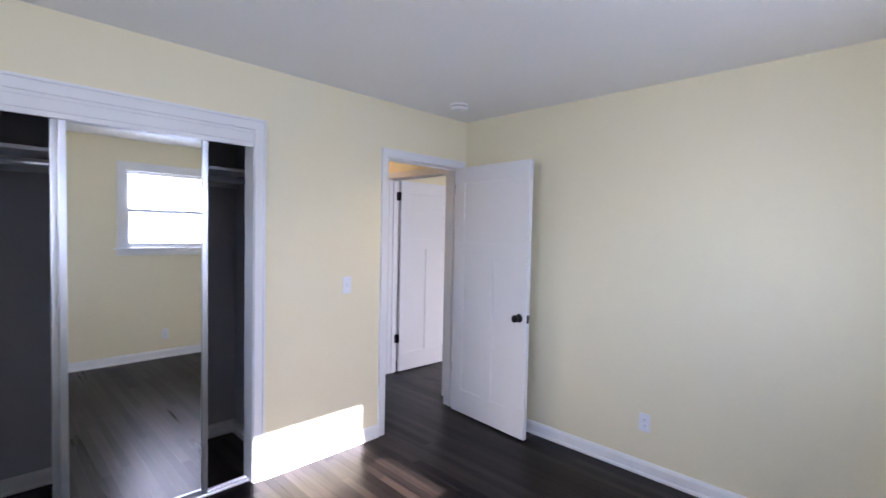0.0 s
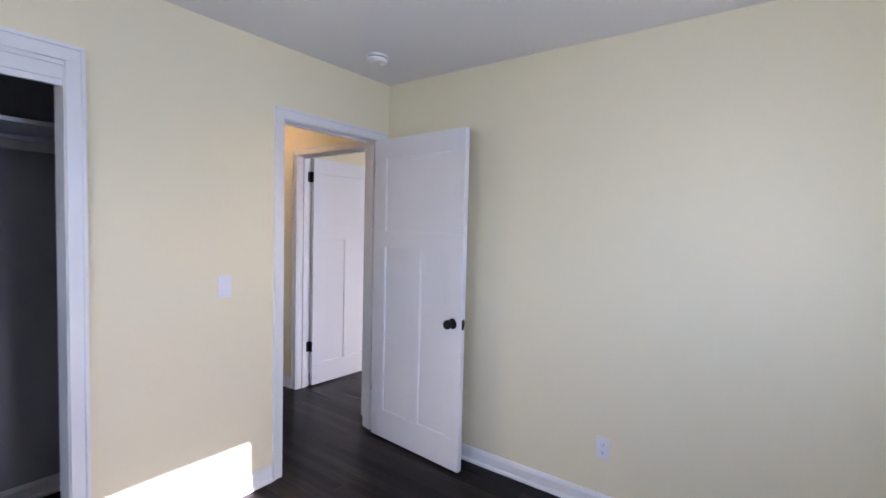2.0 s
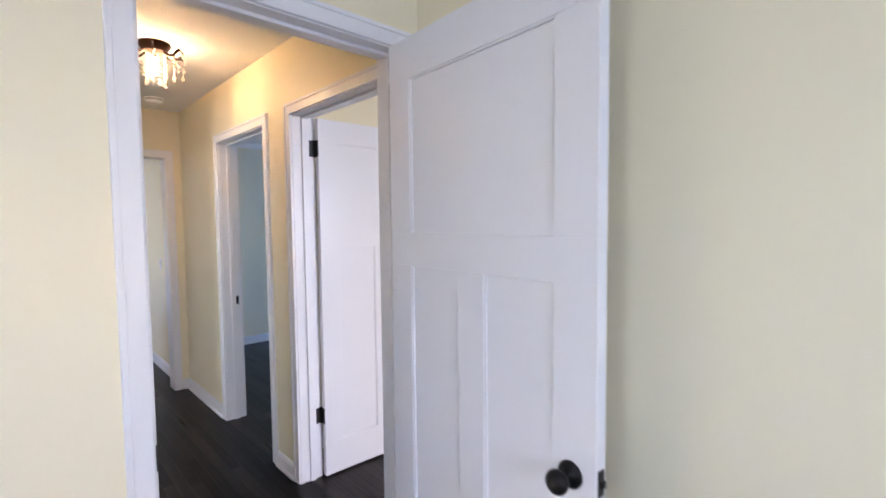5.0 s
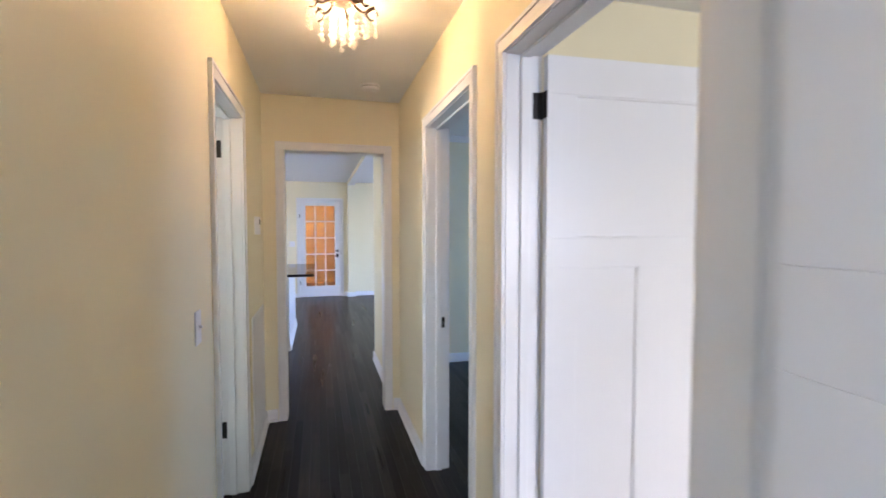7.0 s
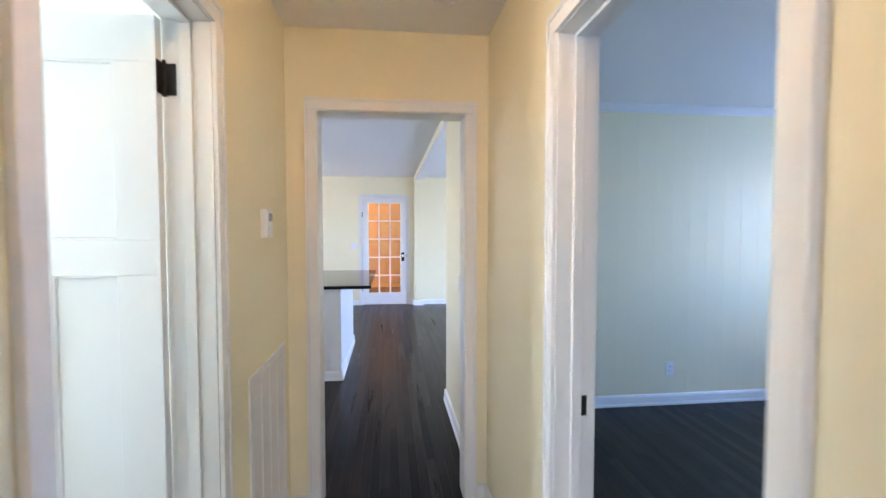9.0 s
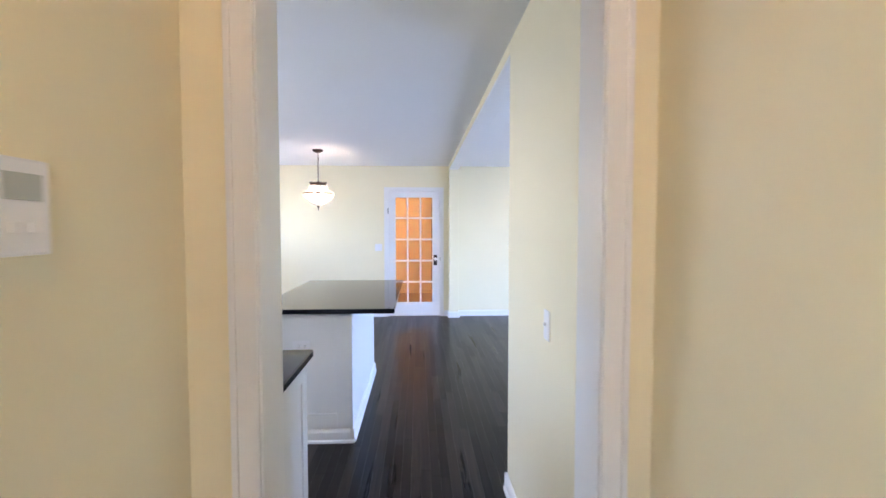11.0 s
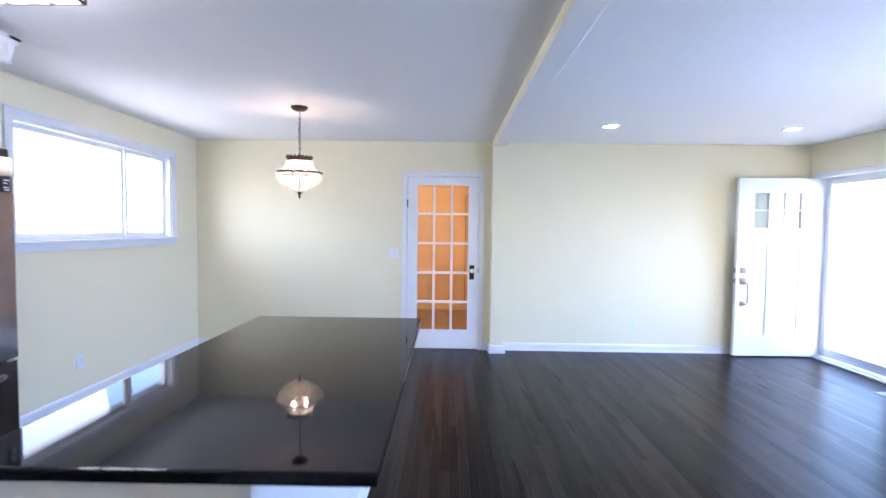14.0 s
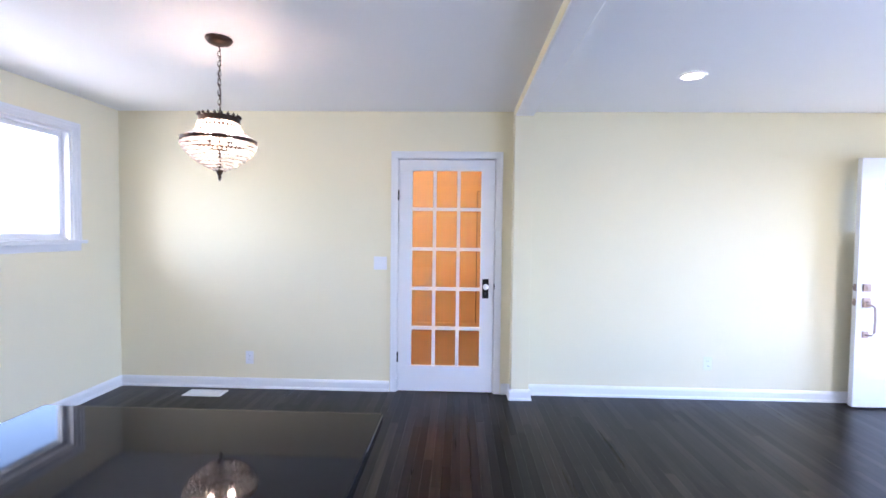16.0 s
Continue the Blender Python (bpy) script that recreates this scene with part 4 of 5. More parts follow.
def pendant(m):
    """Hangs from its ceiling plate at the origin."""
    root = thing("crystal_pendant", "lit crystal basket pendant on a bronze chain", "pendant lamp", m=m)
    part(root, "canopy", Shape().lathe([(0, 0), (0.070, 0), (0.070, -0.008), (0.058, -0.024), (0.030, -0.036), (0.010, -0.040), (0, -0.040)], steps=28), BRONZE, smooth=True)
    s = Shape()
    z, k = -0.045, 0
    while z > -0.385:
        loop = []
        for j in range(11):
            b = 2 * math.pi * j / 10
            u, v = 0.008 * math.cos(b), 0.017 * math.sin(b)
            loop.append((u, 0.0006 * j, z - 0.012 + v) if k % 2 else (0.0006 * j, u, z - 0.012 + v))
        s.tube(loop, 0.0024, 5)
        z -= 0.026
        k += 1
    s.tube([(0.004, 0.004, -0.04), (0.010, -0.006, -0.12), (-0.008, 0.006, -0.22), (0.006, 0.008, -0.31), (0, 0, -0.40)], 0.0022, 5)
    part(root, "chain", s, BRONZE, "bronze chain and cord", kind="stuff")
    s = Shape().lathe([(0.100, -0.425), (0.106, -0.425), (0.106, -0.455), (0.100, -0.455), (0.100, -0.425)], steps=40)
    for k in range(20):
        a = 2 * math.pi * k / 20
        s.bead((0.105 * math.cos(a), 0.105 * math.sin(a), -0.420), 0.009, 1.4)
    s.lathe([(0.187, -0.548), (0.194, -0.548), (0.194, -0.566), (0.187, -0.566), (0.187, -0.548)], steps=48)
    for k in range(3):
        a = 2 * math.pi * k / 3
        s.tube([(0, 0, -0.40), (0.05 * math.cos(a), 0.05 * math.sin(a), -0.425), (0.103 * math.cos(a), 0.103 * math.sin(a), -0.44)], 0.004, 6)
        s.tube([(0.103 * math.cos(a), 0.103 * math.sin(a), -0.45), (0.12 * math.cos(a), 0.12 * math.sin(a), -0.50), (0.189 * math.cos(a), 0.189 * math.sin(a), -0.556)], 0.003, 6)
    s.lathe([(0, -0.395), (0.012, -0.40), (0.014, -0.415), (0, -0.43)], steps=14)
    s.lathe([(0, -0.715), (0.020, -0.716), (0.016, -0.730), (0.008, -0.742), (0.010, -0.752), (0.004, -0.772), (0, -0.775)], steps=16)
    s.tube([(0, 0, -0.42), (0, 0, -0.60), (0, 0, -0.72)], 0.006, 8)
    for k in (-1, 1):
        s.tube([(0, 0, -0.60), (k * 0.03, k * 0.012, -0.605), (k * 0.05, k * 0.02, -0.58)], 0.005, 6)
        s.lathe([(0, -0.58), (0.012, -0.58), (0.012, -0.545), (0, -0.545)], (k * 0.05, k * 0.02, 0), 10)
    part(root, "frame", s, BRONZE, "bronze crown, band and finial")
    s = Shape()
    rows = [(0.103, -0.466), (0.107, -0.486), (0.117, -0.505), (0.136, -0.523), (0.164, -0.539)]
    rows += [(0.188, -0.578), (0.180, -0.598), (0.167, -0.617), (0.150, -0.635), (0.130, -0.652), (0.108, -0.668), (0.084, -0.683), (0.058, -0.696), (0.032, -0.708)]
    for i, (r, z) in enumerate(rows):
        n = max(8, int(2 * math.pi * r / 0.021))
        for k in range(n):
            a = 2 * math.pi * (k + 0.5 * (i % 2)) / n
            s.bead((r * math.cos(a), r * math.sin(a), z), 0.0104, 1.0)
    part(root, "bead", s, CRYSTAL, "rows of crystal beads", kind="stuff")
    s = Shape()
    for i, (r, z) in enumerate(rows):
        s.lathe([(r - 0.001, z - 0.011), (r + 0.001, z - 0.011), (r + 0.001, z - 0.009), (r - 0.001, z - 0.009), (r - 0.001, z - 0.011)], steps=32)
    part(root, "ring", s, BRONZE, kind="stuff")
    s = Shape()
    for k in (-1, 1):
        s.lathe([(0, -0.545), (0.010, -0.54), (0.016, -0.52), (0.013, -0.50), (0.004, -0.482), (0, -0.48)], (k * 0.05, k * 0.02, 0), 14)
    part(root, "bulb", s, GLOW_PENDANT, smooth=True, kind="stuff")
    return root


pendant(pose(-0.425, 8.300, H, 0, 0, 15))


def downlight(m):
    root = thing("downlight", "lit round recessed ceiling light", "downlight", "downlights", m=m)
    part(root, "trim_ring", Shape().lathe([(0.062, -0.001), (0.062, -0.006), (0.070, -0.009), (0.086, -0.007), (0.090, -0.001)], steps=40), PLATE, smooth=True)
    part(root, "lens", Shape().lathe([(0, -0.004), (0.062, -0.004), (0.062, -0.001), (0, -0.001)], steps=40), GLOW_CAN)
    return root


can = downlight(pose(2.405, 8.89, H))
copy_thing(can, pose(4.19, 8.94, H))

root = thing("kitchen_ceiling_light", "long lit ceiling box light with dark bronze frame", "ceiling light", m=pose(-0.912, 5.69, H))
hw, hl, hz = 0.222, 0.64, 0.095
part(root, "diffuser", Shape().box((-hw + 0.004, -hl + 0.004, -hz + 0.004), (hw - 0.004, hl - 0.004, -0.012)), GLOW_TUBE, "glowing white acrylic")
s = Shape()
for x in (-hw, hw):
    s.box((x - 0.007, -hl, -0.030), (x + 0.007, hl, 0), 0.001).box((x - 0.005, -hl, -hz), (x + 0.005, hl, -hz + 0.012), 0.001)
    for y in (-hl, -hl + 0.26, hl - 0.26, hl):
        s.box((x - 0.0055, y - 0.006, -hz), (x + 0.0055, y + 0.006, -0.001), 0.001)
for y in (-hl, hl):
    s.box((-hw, y - 0.007, -0.030), (hw, y + 0.007, -0.0005), 0.001).box((-hw, y - 0.005, -hz), (hw, y + 0.005, -hz + 0.012), 0.001)
part(root, "frame", s, BRONZE)
s = Shape()
for x in (-hw * 0.42, hw * 0.42):
    s.box((x - 0.005, -hl, -hz - 0.002), (x + 0.005, hl, -hz + 0.005))
for y in (-hl + 0.26, hl - 0.26):
    s.box((-hw, y - 0.005, -hz - 0.0015), (hw, y + 0.005, -hz + 0.0045))
part(root, "cross_bar", s, BRONZE)


# ---- kitchen ----
def shaker(s, axis, at, out, a0, a1, z0, z1, rail=0.06, t=0.018):
    """A framed flat-panel door front on a face at `at` along the axis."""
    def b(p, q, d0, d1, za, zb, bev=0.0015):
        if axis == 'x':
            s.box((at + out * d0, p, za), (at + out * d1, q, zb), bev)
        else:
            s.box((p, at + out * d0, za), (q, at + out * d1, zb), bev)
    b(a0, a0 + rail, 0, t, z0, z1)
    b(a1 - rail, a1, 0, t, z0, z1)
    b(a0 + rail, a1 - rail, 0, t, z0, z0 + rail)
    b(a0 + rail, a1 - rail, 0, t, z1 - rail, z1)
    b(a0 + rail, a1 - rail, 0, t - 0.008, z0 + rail, z1 - rail, 0)
    return s


# island
IX0, IX1, IY0, IY1 = -0.247, 0.699, 5.328, 7.022
BX0, BX1, BY0, BY1 = -0.215, 0.405, 5.385, 6.93
root = thing("kitchen_island", "white kitchen island with a black granite top", "kitchen island", m=pose(0, 0, 0))
part(root, "body", Shape().box((BX0, BY0, 0.0), (BX1, BY1, 0.884), 0.002), CAB)
s = shaker(Shape(), 'y', BY0, -1, BX0, BX1 - 0.012, 0.115, 0.884, 0.085, 0.012)
s.box((BX1 - 0.012, BY0 - 0.016, 0), (BX1 + 0.006, BY0 + 0.06, 0.884), 0.002)
part(root, "end_panel", s, CAB)
s = Shape().sweep(BASE, (BX0, BY0 - 0.001, 0.001), (BX1 + 0.016, BY0 - 0.001, 0.001), (0, -1, 0)).sweep(BASE, (BX1 + 0.001, BY0, 0.001), (BX1 + 0.001, BY1, 0.001), (1, 0, 0))
part(root, "plinth", s, TRIM)
s = Shape()
for k in range(3):
    shaker(s, 'x', BX0, -1, BY0 + 0.03 + k * 0.5, BY0 + 0.51 + k * 0.5, 0.13, 0.70)
    shaker(s, 'x', BX0, -1, BY0 + 0.03 + k * 0.5, BY0 + 0.51 + k * 0.5, 0.715, 0.87, 0.035)
part(root, "door", s, CAB)
part(root, "worktop", Shape().box((IX0, IY0, 0.886), (IX1, IY1, 0.918), 0.006), STONE, "polished black granite worktop")
outlet(pose(0.075, BY0 - 0.004, 0.665), "white horizontal outlet on the island end", wide=True)


# refrigerator
def fridge(m):
    """x across the front from 0 to w, front facing -y at y = 0."""
    w, d, h = 0.91, 0.72, 1.785
    root = thing("refrigerator", "stainless french-door refrigerator with bottom freezer", "refrigerator", m=m)
    part(root, "cabinet", Shape().box((0.005, 0.075, 0.045), (w - 0.005, d, h - 0.01), 0.004), plain("grey_fridge_side", (0.10, 0.10, 0.105), 0.45, metal=0.3))
    # made-up black filler standing for the shade between fridge and cabinet
    part(root, "top_gap_shade", Shape().box((0.012, 0.03, h - 0.006), (w - 0.012, d - 0.01, h + 0.046), 0.003), RUBBER)
    mid, zf = w / 2, 0.715

    def door(x0, x1, z0, z1, name, hole=None):
        s = Shape()
        cuts = (0, 0.012, 0.1, 0.2, 0.3, 0.4, 0.5, 0.6, 0.7, 0.8, 0.9, 0.988, 1)
        n = len(cuts) - 1
        rows = []
        for i in range(n + 1):
            x = x0 + (x1 - x0) * cuts[i]
            bulge = 0.014 * (1 - ((x - w / 2) / (w / 2)) ** 2)
            e = min(i, n - i)
            y = 0.012 - bulge + (0.010 if e == 0 else 0.0)
            rows.append((x, y))
        for (xa, ya), (xb, yb) in zip(rows, rows[1:]):
            spans = [(z0, z1)]
            if hole and xb > hole[0] + 1e-6 and xa < hole[1] - 1e-6:
                spans = [(z0, hole[2]), (hole[3], z1)]
            for a, b in spans:
                q = [s.bm.verts.new(p) for p in ((xa, ya, a), (xb, yb, a), (xb, 0.07, a), (xa, 0.07, a), (xa, ya, b), (xb, yb, b), (xb, 0.07, b), (xa, 0.07, b))]
                for f in ((0, 1, 5, 4), (1, 2, 6, 5), (2, 3, 7, 6), (3, 0, 4, 7), (4, 5, 6, 7), (3, 2, 1, 0)):
                    s.bm.faces.new([q[k] for k in f])
        bmesh.ops.remove_doubles(s.bm, verts=s.bm.verts, dist=1e-5)
        part(root, name, s, STEEL)
    x1 = mid - 0.002
    hole = (0.004 + (x1 - 0.004) * 0.1, 0.004 + (x1 - 0.004) * 0.6, 1.03, 1.235)
    door(0.004, x1, zf, h, "door", hole)
    door(mid + 0.002, w - 0.004, zf, h, "door")
    door(0.004, w - 0.004, 0.075, zf - 0.016, "freezer_drawer")
    s = Shape().box((hole[0], 0.065, hole[2]), (hole[1], 0.069, hole[3])).box((hole[0], 0.0, hole[2]), (hole[0] + 0.006, 0.066, hole[3])).box((hole[1] - 0.006, 0.0, hole[2]), (hole[1], 0.066, hole[3]))
    s.box((hole[0], 0.0, hole[3] - 0.008), (hole[1], 0.066, hole[3])).box((hole[0], 0.002, hole[2]), (hole[1], 0.066, hole[2] + 0.012))
    part(root, "dispenser", s, RUBBER, "dark water dispenser recess")
    part(root, "dispenser_spout", Shape().box((hole[0] + 0.02, 0.010, hole[3] - 0.11), (hole[0] + 0.11, 0.045, hole[3] - 0.012), 0.006), STEEL)
    for k in (-1, 1):
        x = mid + k * 0.036
        path = []
        for i in range(15):
            u = i / 14
            path.append((x + k * 0.012 * math.sin(u * math.pi), 0.005 - 0.058 * math.sin(u * math.pi) ** 0.6, 0.86 + 0.74 * u))
        s = Shape().tube(path, 0.0160, 12)
        part(root, "handle", s, STEEL_DARK, "curved metal bar handle", smooth=True)
    path = [(0.10 + 0.71 * i / 14, 0.004 - 0.052 * math.sin(i / 14 * math.pi) ** 0.5, 0.632) for i in range(15)]
    part(root, "handle", Shape().tube(path, 0.0160, 12), STEEL_DARK, "curved metal bar handle", smooth=True)
    part(root, "badge", Shape().box((w - 0.085, -0.0005, 1.60), (w - 0.035, 0.004, 1.685), 0.001), RUBBER)
    s = Shape()
    for z, a, b in ((1.66, 0.075, 0.045), (1.645, 0.075, 0.055), (1.622, 0.075, 0.05), (1.61, 0.07, 0.045)):
        s.box((w - a, -0.0016, z), (w - b, -0.0004, z + 0.006))
    part(root, "badge_mark", s, PLATE, kind="stuff")
    s = Shape()
    for x in (0.05, w - 0.05):
        s.lathe([(0, 0.0), (0.022, 0.0), (0.022, 0.03), (0.012, 0.035), (0.012, 0.05), (0, 0.05)], (x, 0.11, 0), 12)
    part(root, "foot", s, RUBBER, kind="stuff")
    part(root, "grille", Shape().box((0.02, 0.10, 0.012), (w - 0.02, 0.12, 0.07), 0.002), RUBBER)
    s = Shape()
    for x in (0.03, w - 0.11):
        s.box((x, 0.012, h - 0.012), (x + 0.08, 0.028, h + 0.008), 0.004)
    part(root, "hinge_cover", s, RUBBER, kind="stuff")
    return root


FRX = -1.475
fridge(pose(FRX, 5.925, 0, 0, 0, 90))

root = thing("fridge_cabinet", "white wall cabinet with crown above the refrigerator", "cabinet", m=pose(0, 0, 0))
CX, CY0, CY1 = -1.50, 5.86, 6.765
part(root, "body", Shape().box((XW + 0.001, CY0, 1.84), (CX, CY1, 2.28), 0.002), CAB)
for a, b, kx in ((CY0 + 0.004, (CY0 + CY1) / 2 - 0.002, -0.04), ((CY0 + CY1) / 2 + 0.002, CY1 - 0.004, 0.04)):
    part(root, "door", shaker(Shape(), 'x', CX, 1, a, b, 1.845, 2.22, 0.055), CAB)
for k in (-0.045, 0.045):
    part(root, "knob", Shape().lathe([(0, 0), (0.006, 0), (0.006, 0.012), (0.016, 0.016), (0.016, 0.026), (0, 0.028)], (CX + 0.018, (CY0 + CY1) / 2 + k, 1.895), 14, 'X'), BLACK, "dark round knob")
CR = [(0, 0), (0.012, 0), (0.012, 0.03), (0.022, 0.045), (0.030, 0.075), (0.055, 0.10), (0.070, 0.112), (0.070, 0.13), (0, 0.13)]
s = Shape().sweep(CR, (CX, CY0, 2.28), (CX, CY1 + 0.07, 2.28), (1, 0, 0)).sweep(CR, (XW + 0.001, CY1, 2.28), (CX + 0.07, CY1, 2.28), (0, 1, 0)).box((XW + 0.001, CY0, 2.28), (CX, CY1, 2.405))
s.box((CX, CY0, 2.235), (CX + 0.014, CY1 + 0.008, 2.28), 0.002)
part(root, "crown", s, CAB)

# cabinets south of the refrigerator
root = thing("base_cabinet", "white base cabinets with black granite counter", "base cabinet", "base cabinets", m=pose(0, 0, 0))
part(root, "body", Shape().box((XW + 0.001, 4.36, 0.10), (-1.53, 5.87, 0.884), 0.002).box((XW + 0.001, 4.36, 0), (-1.60, 5.87, 0.10)), CAB)
s = Shape()
for k in range(3):
    shaker(s, 'x', -1.53, 1, 4.375 + k * 0.497, 4.862 + k * 0.497, 0.115, 0.69)
    shaker(s, 'x', -1.53, 1, 4.375 + k * 0.497, 4.862 + k * 0.497, 0.705, 0.87, 0.035)
part(root, "door", s, CAB)
part(root, "worktop", Shape().box((XW + 0.001, 4.36, 0.886), (-1.495, 5.885, 0.918), 0.006), STONE)

# counter by the passage
CW0, CW1, CN = -0.16, 0.362, 4.31
root = thing("counter_cabinet", "white base cabinet with black granite counter beside the passage", "base cabinet", "base cabinets", m=pose(0, 0, 0))
part(root, "body", Shape().box((CW0, 3.661, 0.10), (CW1, 4.28, 0.884), 0.002).box((CW0, 3.661, 0), (CW1, 4.21, 0.10)), CAB)
s = shaker(Shape(), 'y', 4.28, 1, CW0 + 0.005, CW1 - 0.004, 0.115, 0.69)
shaker(s, 'y', 4.28, 1, CW0 + 0.005, CW1 - 0.004, 0.705, 0.87, 0.035)
shaker(s, 'x', CW1, 1, 3.665, 4.276, 0.105, 0.88, 0.07, 0.012)
part(root, "door", s, CAB)
part(root, "worktop", Shape().box((CW0, 3.661, 0.886), (0.393, 4.33, 0.918), 0.006), STONE, "polished black granite counter")

root = thing("wall_cabinet", "white wall cabinet with framed end panel above the counter", "wall cabinet", m=pose(0, 0, 0))
part(root, "body", Shape().box((CW0, 3.661, 1.43), (0.362, 3.895, 2.28), 0.002), CAB)
s = shaker(Shape(), 'y', 3.895, 1, CW0 + 0.003, 0.364, 1.432, 2.25)
shaker(s, 'x', 0.362, 1, 3.663, 3.912, 1.432, 2.26, 0.065, 0.012)
s.box((CW0, 3.87, 1.412), (0.374, 3.912, 1.432), 0.002)
part(root, "door", s, CAB)
s = Shape().sweep(CR, (CW0, 3.895, 2.28), (0.432, 3.895, 2.28), (0, 1, 0)).sweep(CR, (0.362, 3.661, 2.28), (0.362, 3.965, 2.28), (1, 0, 0)).box((CW0, 3.661, 2.28), (0.362, 3.895, 2.405))
part(root, "crown", s, CAB)

# range
root = thing("kitchen_range", "stainless range with black glass top", "range", m=pose(-0.925, 3.661, 0))
w = 0.76
part(root, "body", Shape().box((0, 0, 0.02), (w, 0.64, 0.895), 0.003), RUBBER)
part(root, "top", Shape().box((0.004, 0.03, 0.897), (w - 0.004, 0.70, 0.912), 0.003), GLOSSBLACK, "black glass cooktop")
part(root, "front_rail", Shape().box((0, 0.64, 0.80), (w, 0.705, 0.895), 0.006).box((0, 0.700, 0.893), (w, 0.735, 0.912), 0.004), STEEL)
part(root, "oven_door", Shape().box((0.005, 0.64, 0.22), (w - 0.005, 0.685, 0.79), 0.006), STEEL)
part(root, "drawer", Shape().box((0.005, 0.64, 0.05), (w - 0.005, 0.68, 0.205), 0.006), STEEL)
part(root, "handle", Shape().tube([(0.06, 0.685, 0.75), (0.06, 0.735, 0.75), (0.10, 0.74, 0.75), (w - 0.10, 0.74, 0.75), (w - 0.06, 0.735, 0.75), (w - 0.06, 0.685, 0.75)], 0.011, 8), STEEL)
s = Shape()
for k in range(5):
    s.lathe([(0, 0), (0.02, 0), (0.018, 0.025), (0, 0.026)], (0.10 + k * 0.14, 0.705, 0.85), 14, 'Y')
part(root, "dial", s, STEEL_DARK, kind="stuff")


# ---- outside ----
def bare_tree(x, y, tall, seed):
    rng = random.Random(seed)
    root = thing("bare_tree", "leafless grey tree on the lawn", "tree", "bare trees", m=pose(x, y, -0.56))
    s = Shape()

    def limb(p, d, length, r, level):
        pts, q = [p], Vector(p)
        for i in range(4):
            d = (d + Vector((rng.uniform(-0.18, 0.18), rng.uniform(-0.18, 0.18), rng.uniform(0.0, 0.12)))).normalized()
            q = q + d * length / 4
            pts.append(q.copy())
        s.tube(pts, r, 6 if level < 2 else 4, taper=r * 0.45)
        if level < 4:
            for i in range(4 if level else 7):
                k = rng.choice((2, 3, 4)) if level else rng.choice((1, 2, 3, 4))
                a = rng.uniform(0, 6.283)
                nd = (d * 0.8 + Vector((math.cos(a), math.sin(a), rng.uniform(0.0, 0.6)))).normalized()
                limb(pts[k], nd, length * rng.uniform(0.45, 0.65), r * 0.42, level + 1)
    limb(Vector((0, 0, 0)), Vector((0, 0, 1)), tall * 0.55, tall * 0.022, 0)
    part(root, "wood", s, BARK)
    return root


bare_tree(-16, 11.5, 9, 3)
bare_tree(-21, 15.0, 10, 5)
bare_tree(-19, 18.5, 8, 8)
structure("pavement", Shape().box((5.21, 2.0, -0.56), (16.5, 14.0, -0.50)), CONCRETE, "pale concrete walk and drive in front of the house", "pavement")
# invented pale ground that throws sunlight up through the dining window
structure("bounce_slab_side", Shape().box((-9.0, 3.0, -0.56), (-2.28, 13.0, -0.50)), CONCRETE, "pale slab added beside the house to bounce light indoors", "pavement")
structure("road", Shape().box((17, -80, -0.56), (23, 120, -0.535)), ASPHALT, "asphalt road in front of the house", "road")


def house(m, w, d):
    root = thing("neighbour_house", "pale one-storey house with a grey gable roof", "house", "neighbour houses", m=m)
    part(root, "wall", Shape().box((0, 0, 0), (w, d, 2.9)), SIDING)
    s = Shape()
    A = [s.bm.verts.new(p) for p in ((-0.4, -0.5, 2.75), (w + 0.4, -0.5, 2.75), (w + 0.4, d + 0.5, 2.75), (-0.4, d + 0.5, 2.75), (-0.4, d / 2, 4.9), (w + 0.4, d / 2, 4.9))]
    for f in ((0, 1, 5, 4), (3, 4, 5, 2), (0, 4, 3), (1, 2, 5), (0, 3, 2, 1)):
        s.bm.faces.new([A[k] for k in f])
    part(root, "roof", s, ROOF)
    for k in range(4):
        x = 1.2 + k * (w - 2.4) / 3.6
        win = new("window")
        win.parent = root
        part(win, "frame", Shape().box((x, -0.05, 1.0), (x + 1.3, 0.02, 2.2), 0.01), TRIM)
        part(win, "pane", Shape().box((x + 0.08, -0.06, 1.08), (x + 1.22, -0.04, 2.12)), GLOSSBLACK)
    return root


house(pose(34, 22, -0.56, 0, 0, -90), 13, 8)
house(pose(34, 4, -0.56, 0, 0, -90), 14, 8)
house(pose(-9, -24, -0.56, 0, 0, 180), 13, 8)
house(pose(14, -24, -0.56, 0, 0, 180), 14, 8)


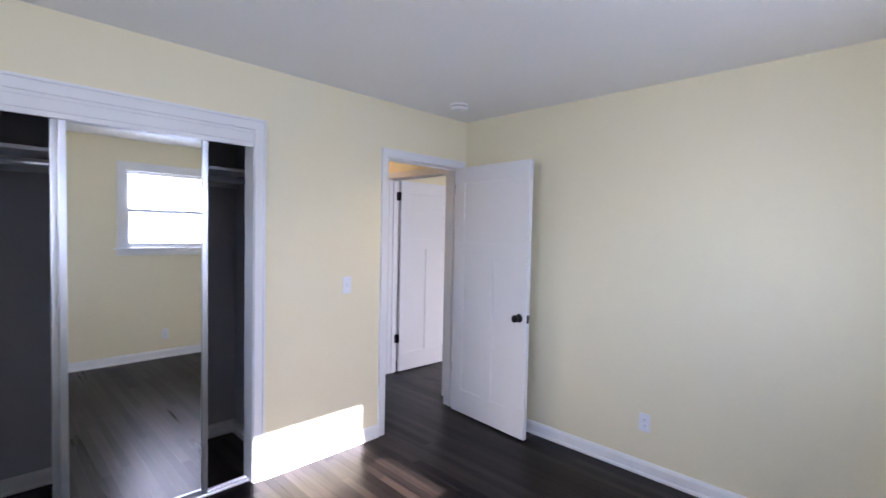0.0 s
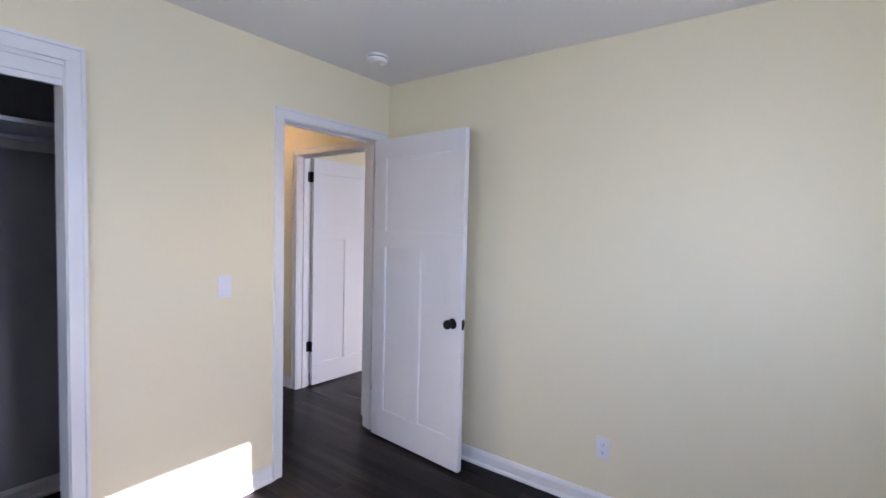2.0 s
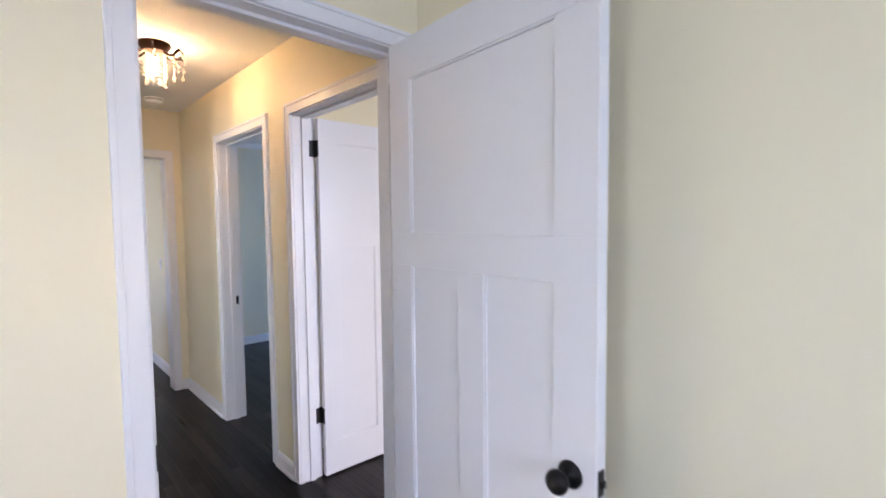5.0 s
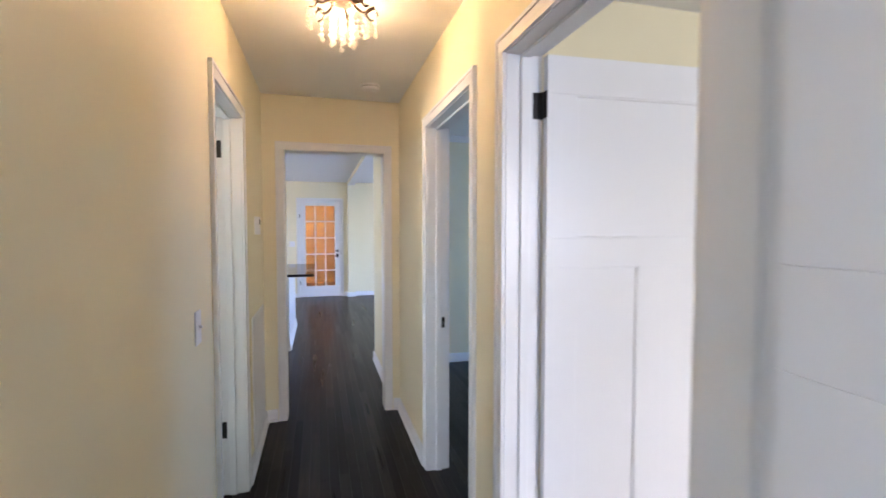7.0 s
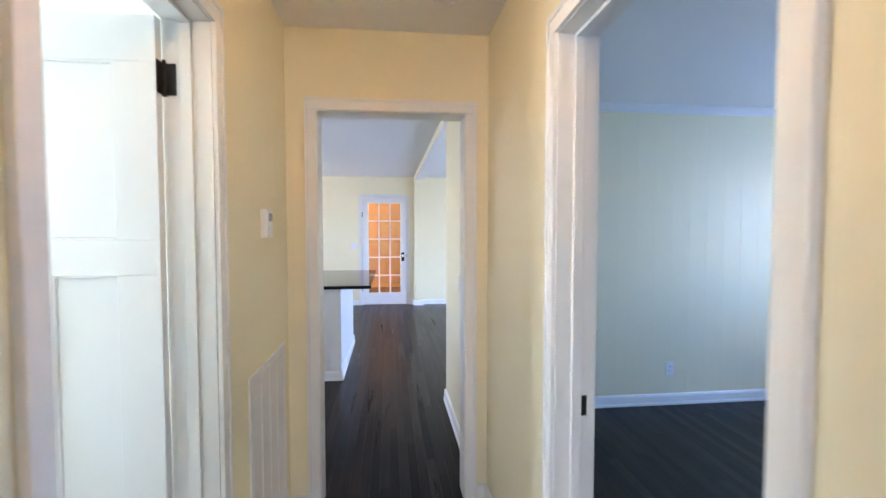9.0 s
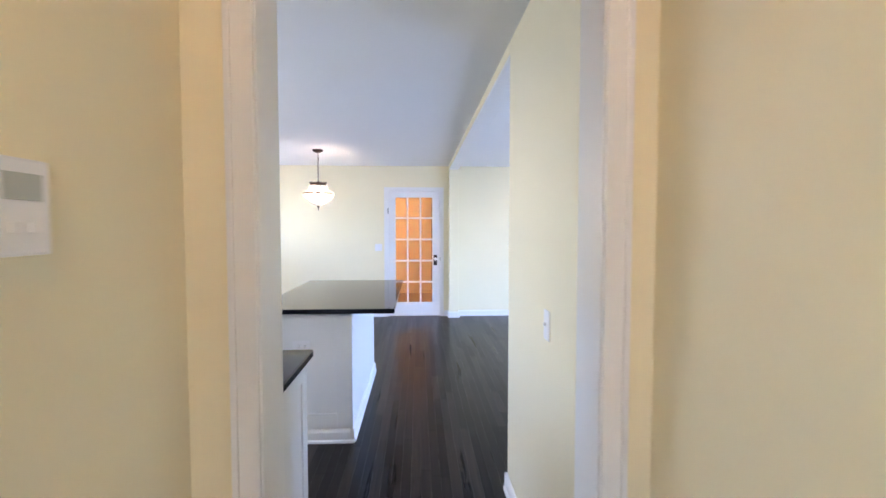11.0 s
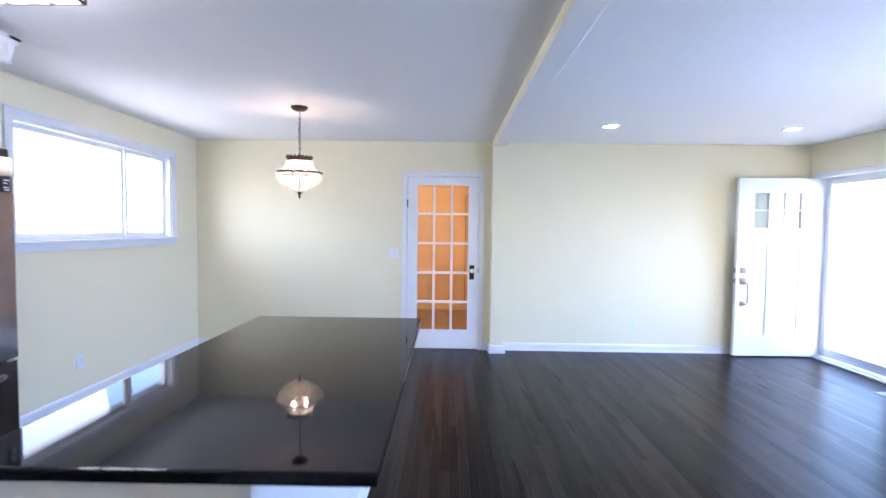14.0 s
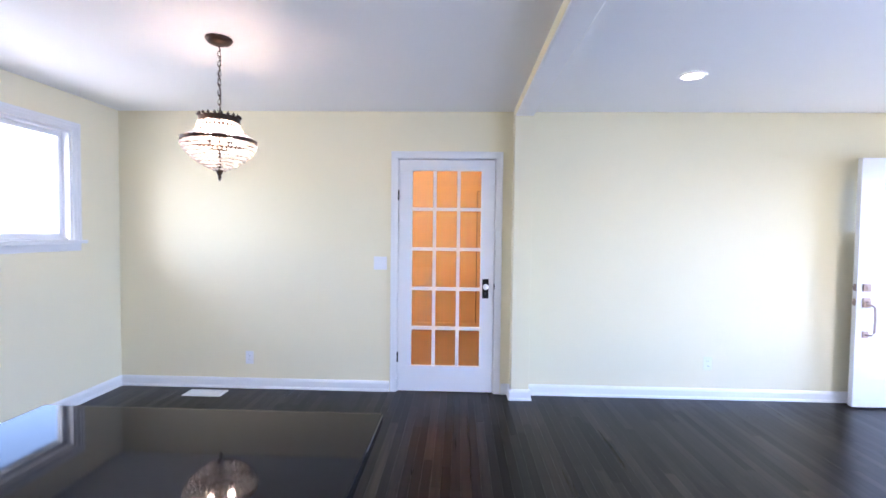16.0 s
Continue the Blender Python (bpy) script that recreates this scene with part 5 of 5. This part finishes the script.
# ---- oak floor strips ----
def strip_mesh(length, width=0.0568):
    s = Shape()
    hw, e = width / 2, 0.00025
    low = [s.bm.verts.new(p) for p in ((-hw, 0, -0.012), (hw, 0, -0.012), (hw, length, -0.012), (-hw, length, -0.012))]
    rim = [s.bm.verts.new(p) for p in ((-hw, 0, -e), (hw, 0, -e), (hw, length, -e), (-hw, length, -e))]
    top = [s.bm.verts.new(p) for p in ((-hw + e, e, 0), (hw - e, e, 0), (hw - e, length - e, 0), (-hw + e, length - e, 0))]
    for A, B in ((low, rim), (rim, top)):
        for k in range(4):
            s.bm.faces.new((A[k], A[(k + 1) % 4], B[(k + 1) % 4], B[k]))
    s.bm.faces.new(top)
    return s


PITCH = 0.0572
LENGTHS = [0.46, 0.61, 0.76, 0.92, 1.07, 1.22, 1.45]
shared = {L: strip_mesh(L - 0.0008).mesh("plank", OAK) for L in LENGTHS}
rng = random.Random(11)
floor_ob = bpy.data.objects["floor"]
verts, faces, near = [], [], 0
for r in range(int((5.06 + 2.62) / PITCH)):
    x, y = -2.62 + PITCH * (r + 0.5), -3.24 - rng.random() * 0.6
    while y < 9.82:
        L = rng.choice(LENGTHS)
        if near < 300 and -0.1 < x < 2.1 and 4.9 < y and y + L < 9.80:
            ob = new("plank", shared[L])
            ob.parent = floor_ob
            ob.location = (x, y, 0)
            near += 1
        else:
            a, b, hw, e = max(y, -3.24), min(y + L - 0.0008, 9.83), PITCH / 2 - 0.0002, 0.00025
            if b > a + 0.02:
                k = len(verts)
                verts += [(x - hw, a, -0.012), (x + hw, a, -0.012), (x + hw, b, -0.012), (x - hw, b, -0.012)]
                verts += [(x - hw, a, -e), (x + hw, a, -e), (x + hw, b, -e), (x - hw, b, -e)]
                verts += [(x - hw + e, a + e, 0), (x + hw - e, a + e, 0), (x + hw - e, b - e, 0), (x - hw + e, b - e, 0)]
                for o in (0, 4):
                    faces += [(k + o + i, k + o + (i + 1) % 4, k + o + 4 + (i + 1) % 4, k + o + 4 + i) for i in range(4)]
                faces.append((k + 8, k + 9, k + 10, k + 11))
        y += L
me = bpy.data.meshes.new("plank_field")
me.from_pydata(verts, [], faces)
me.materials.append(OAK)
ob = new("plank_field", me)
ob.parent = floor_ob
tagged(ob, "dark stained oak floor strips", kind="stuff")
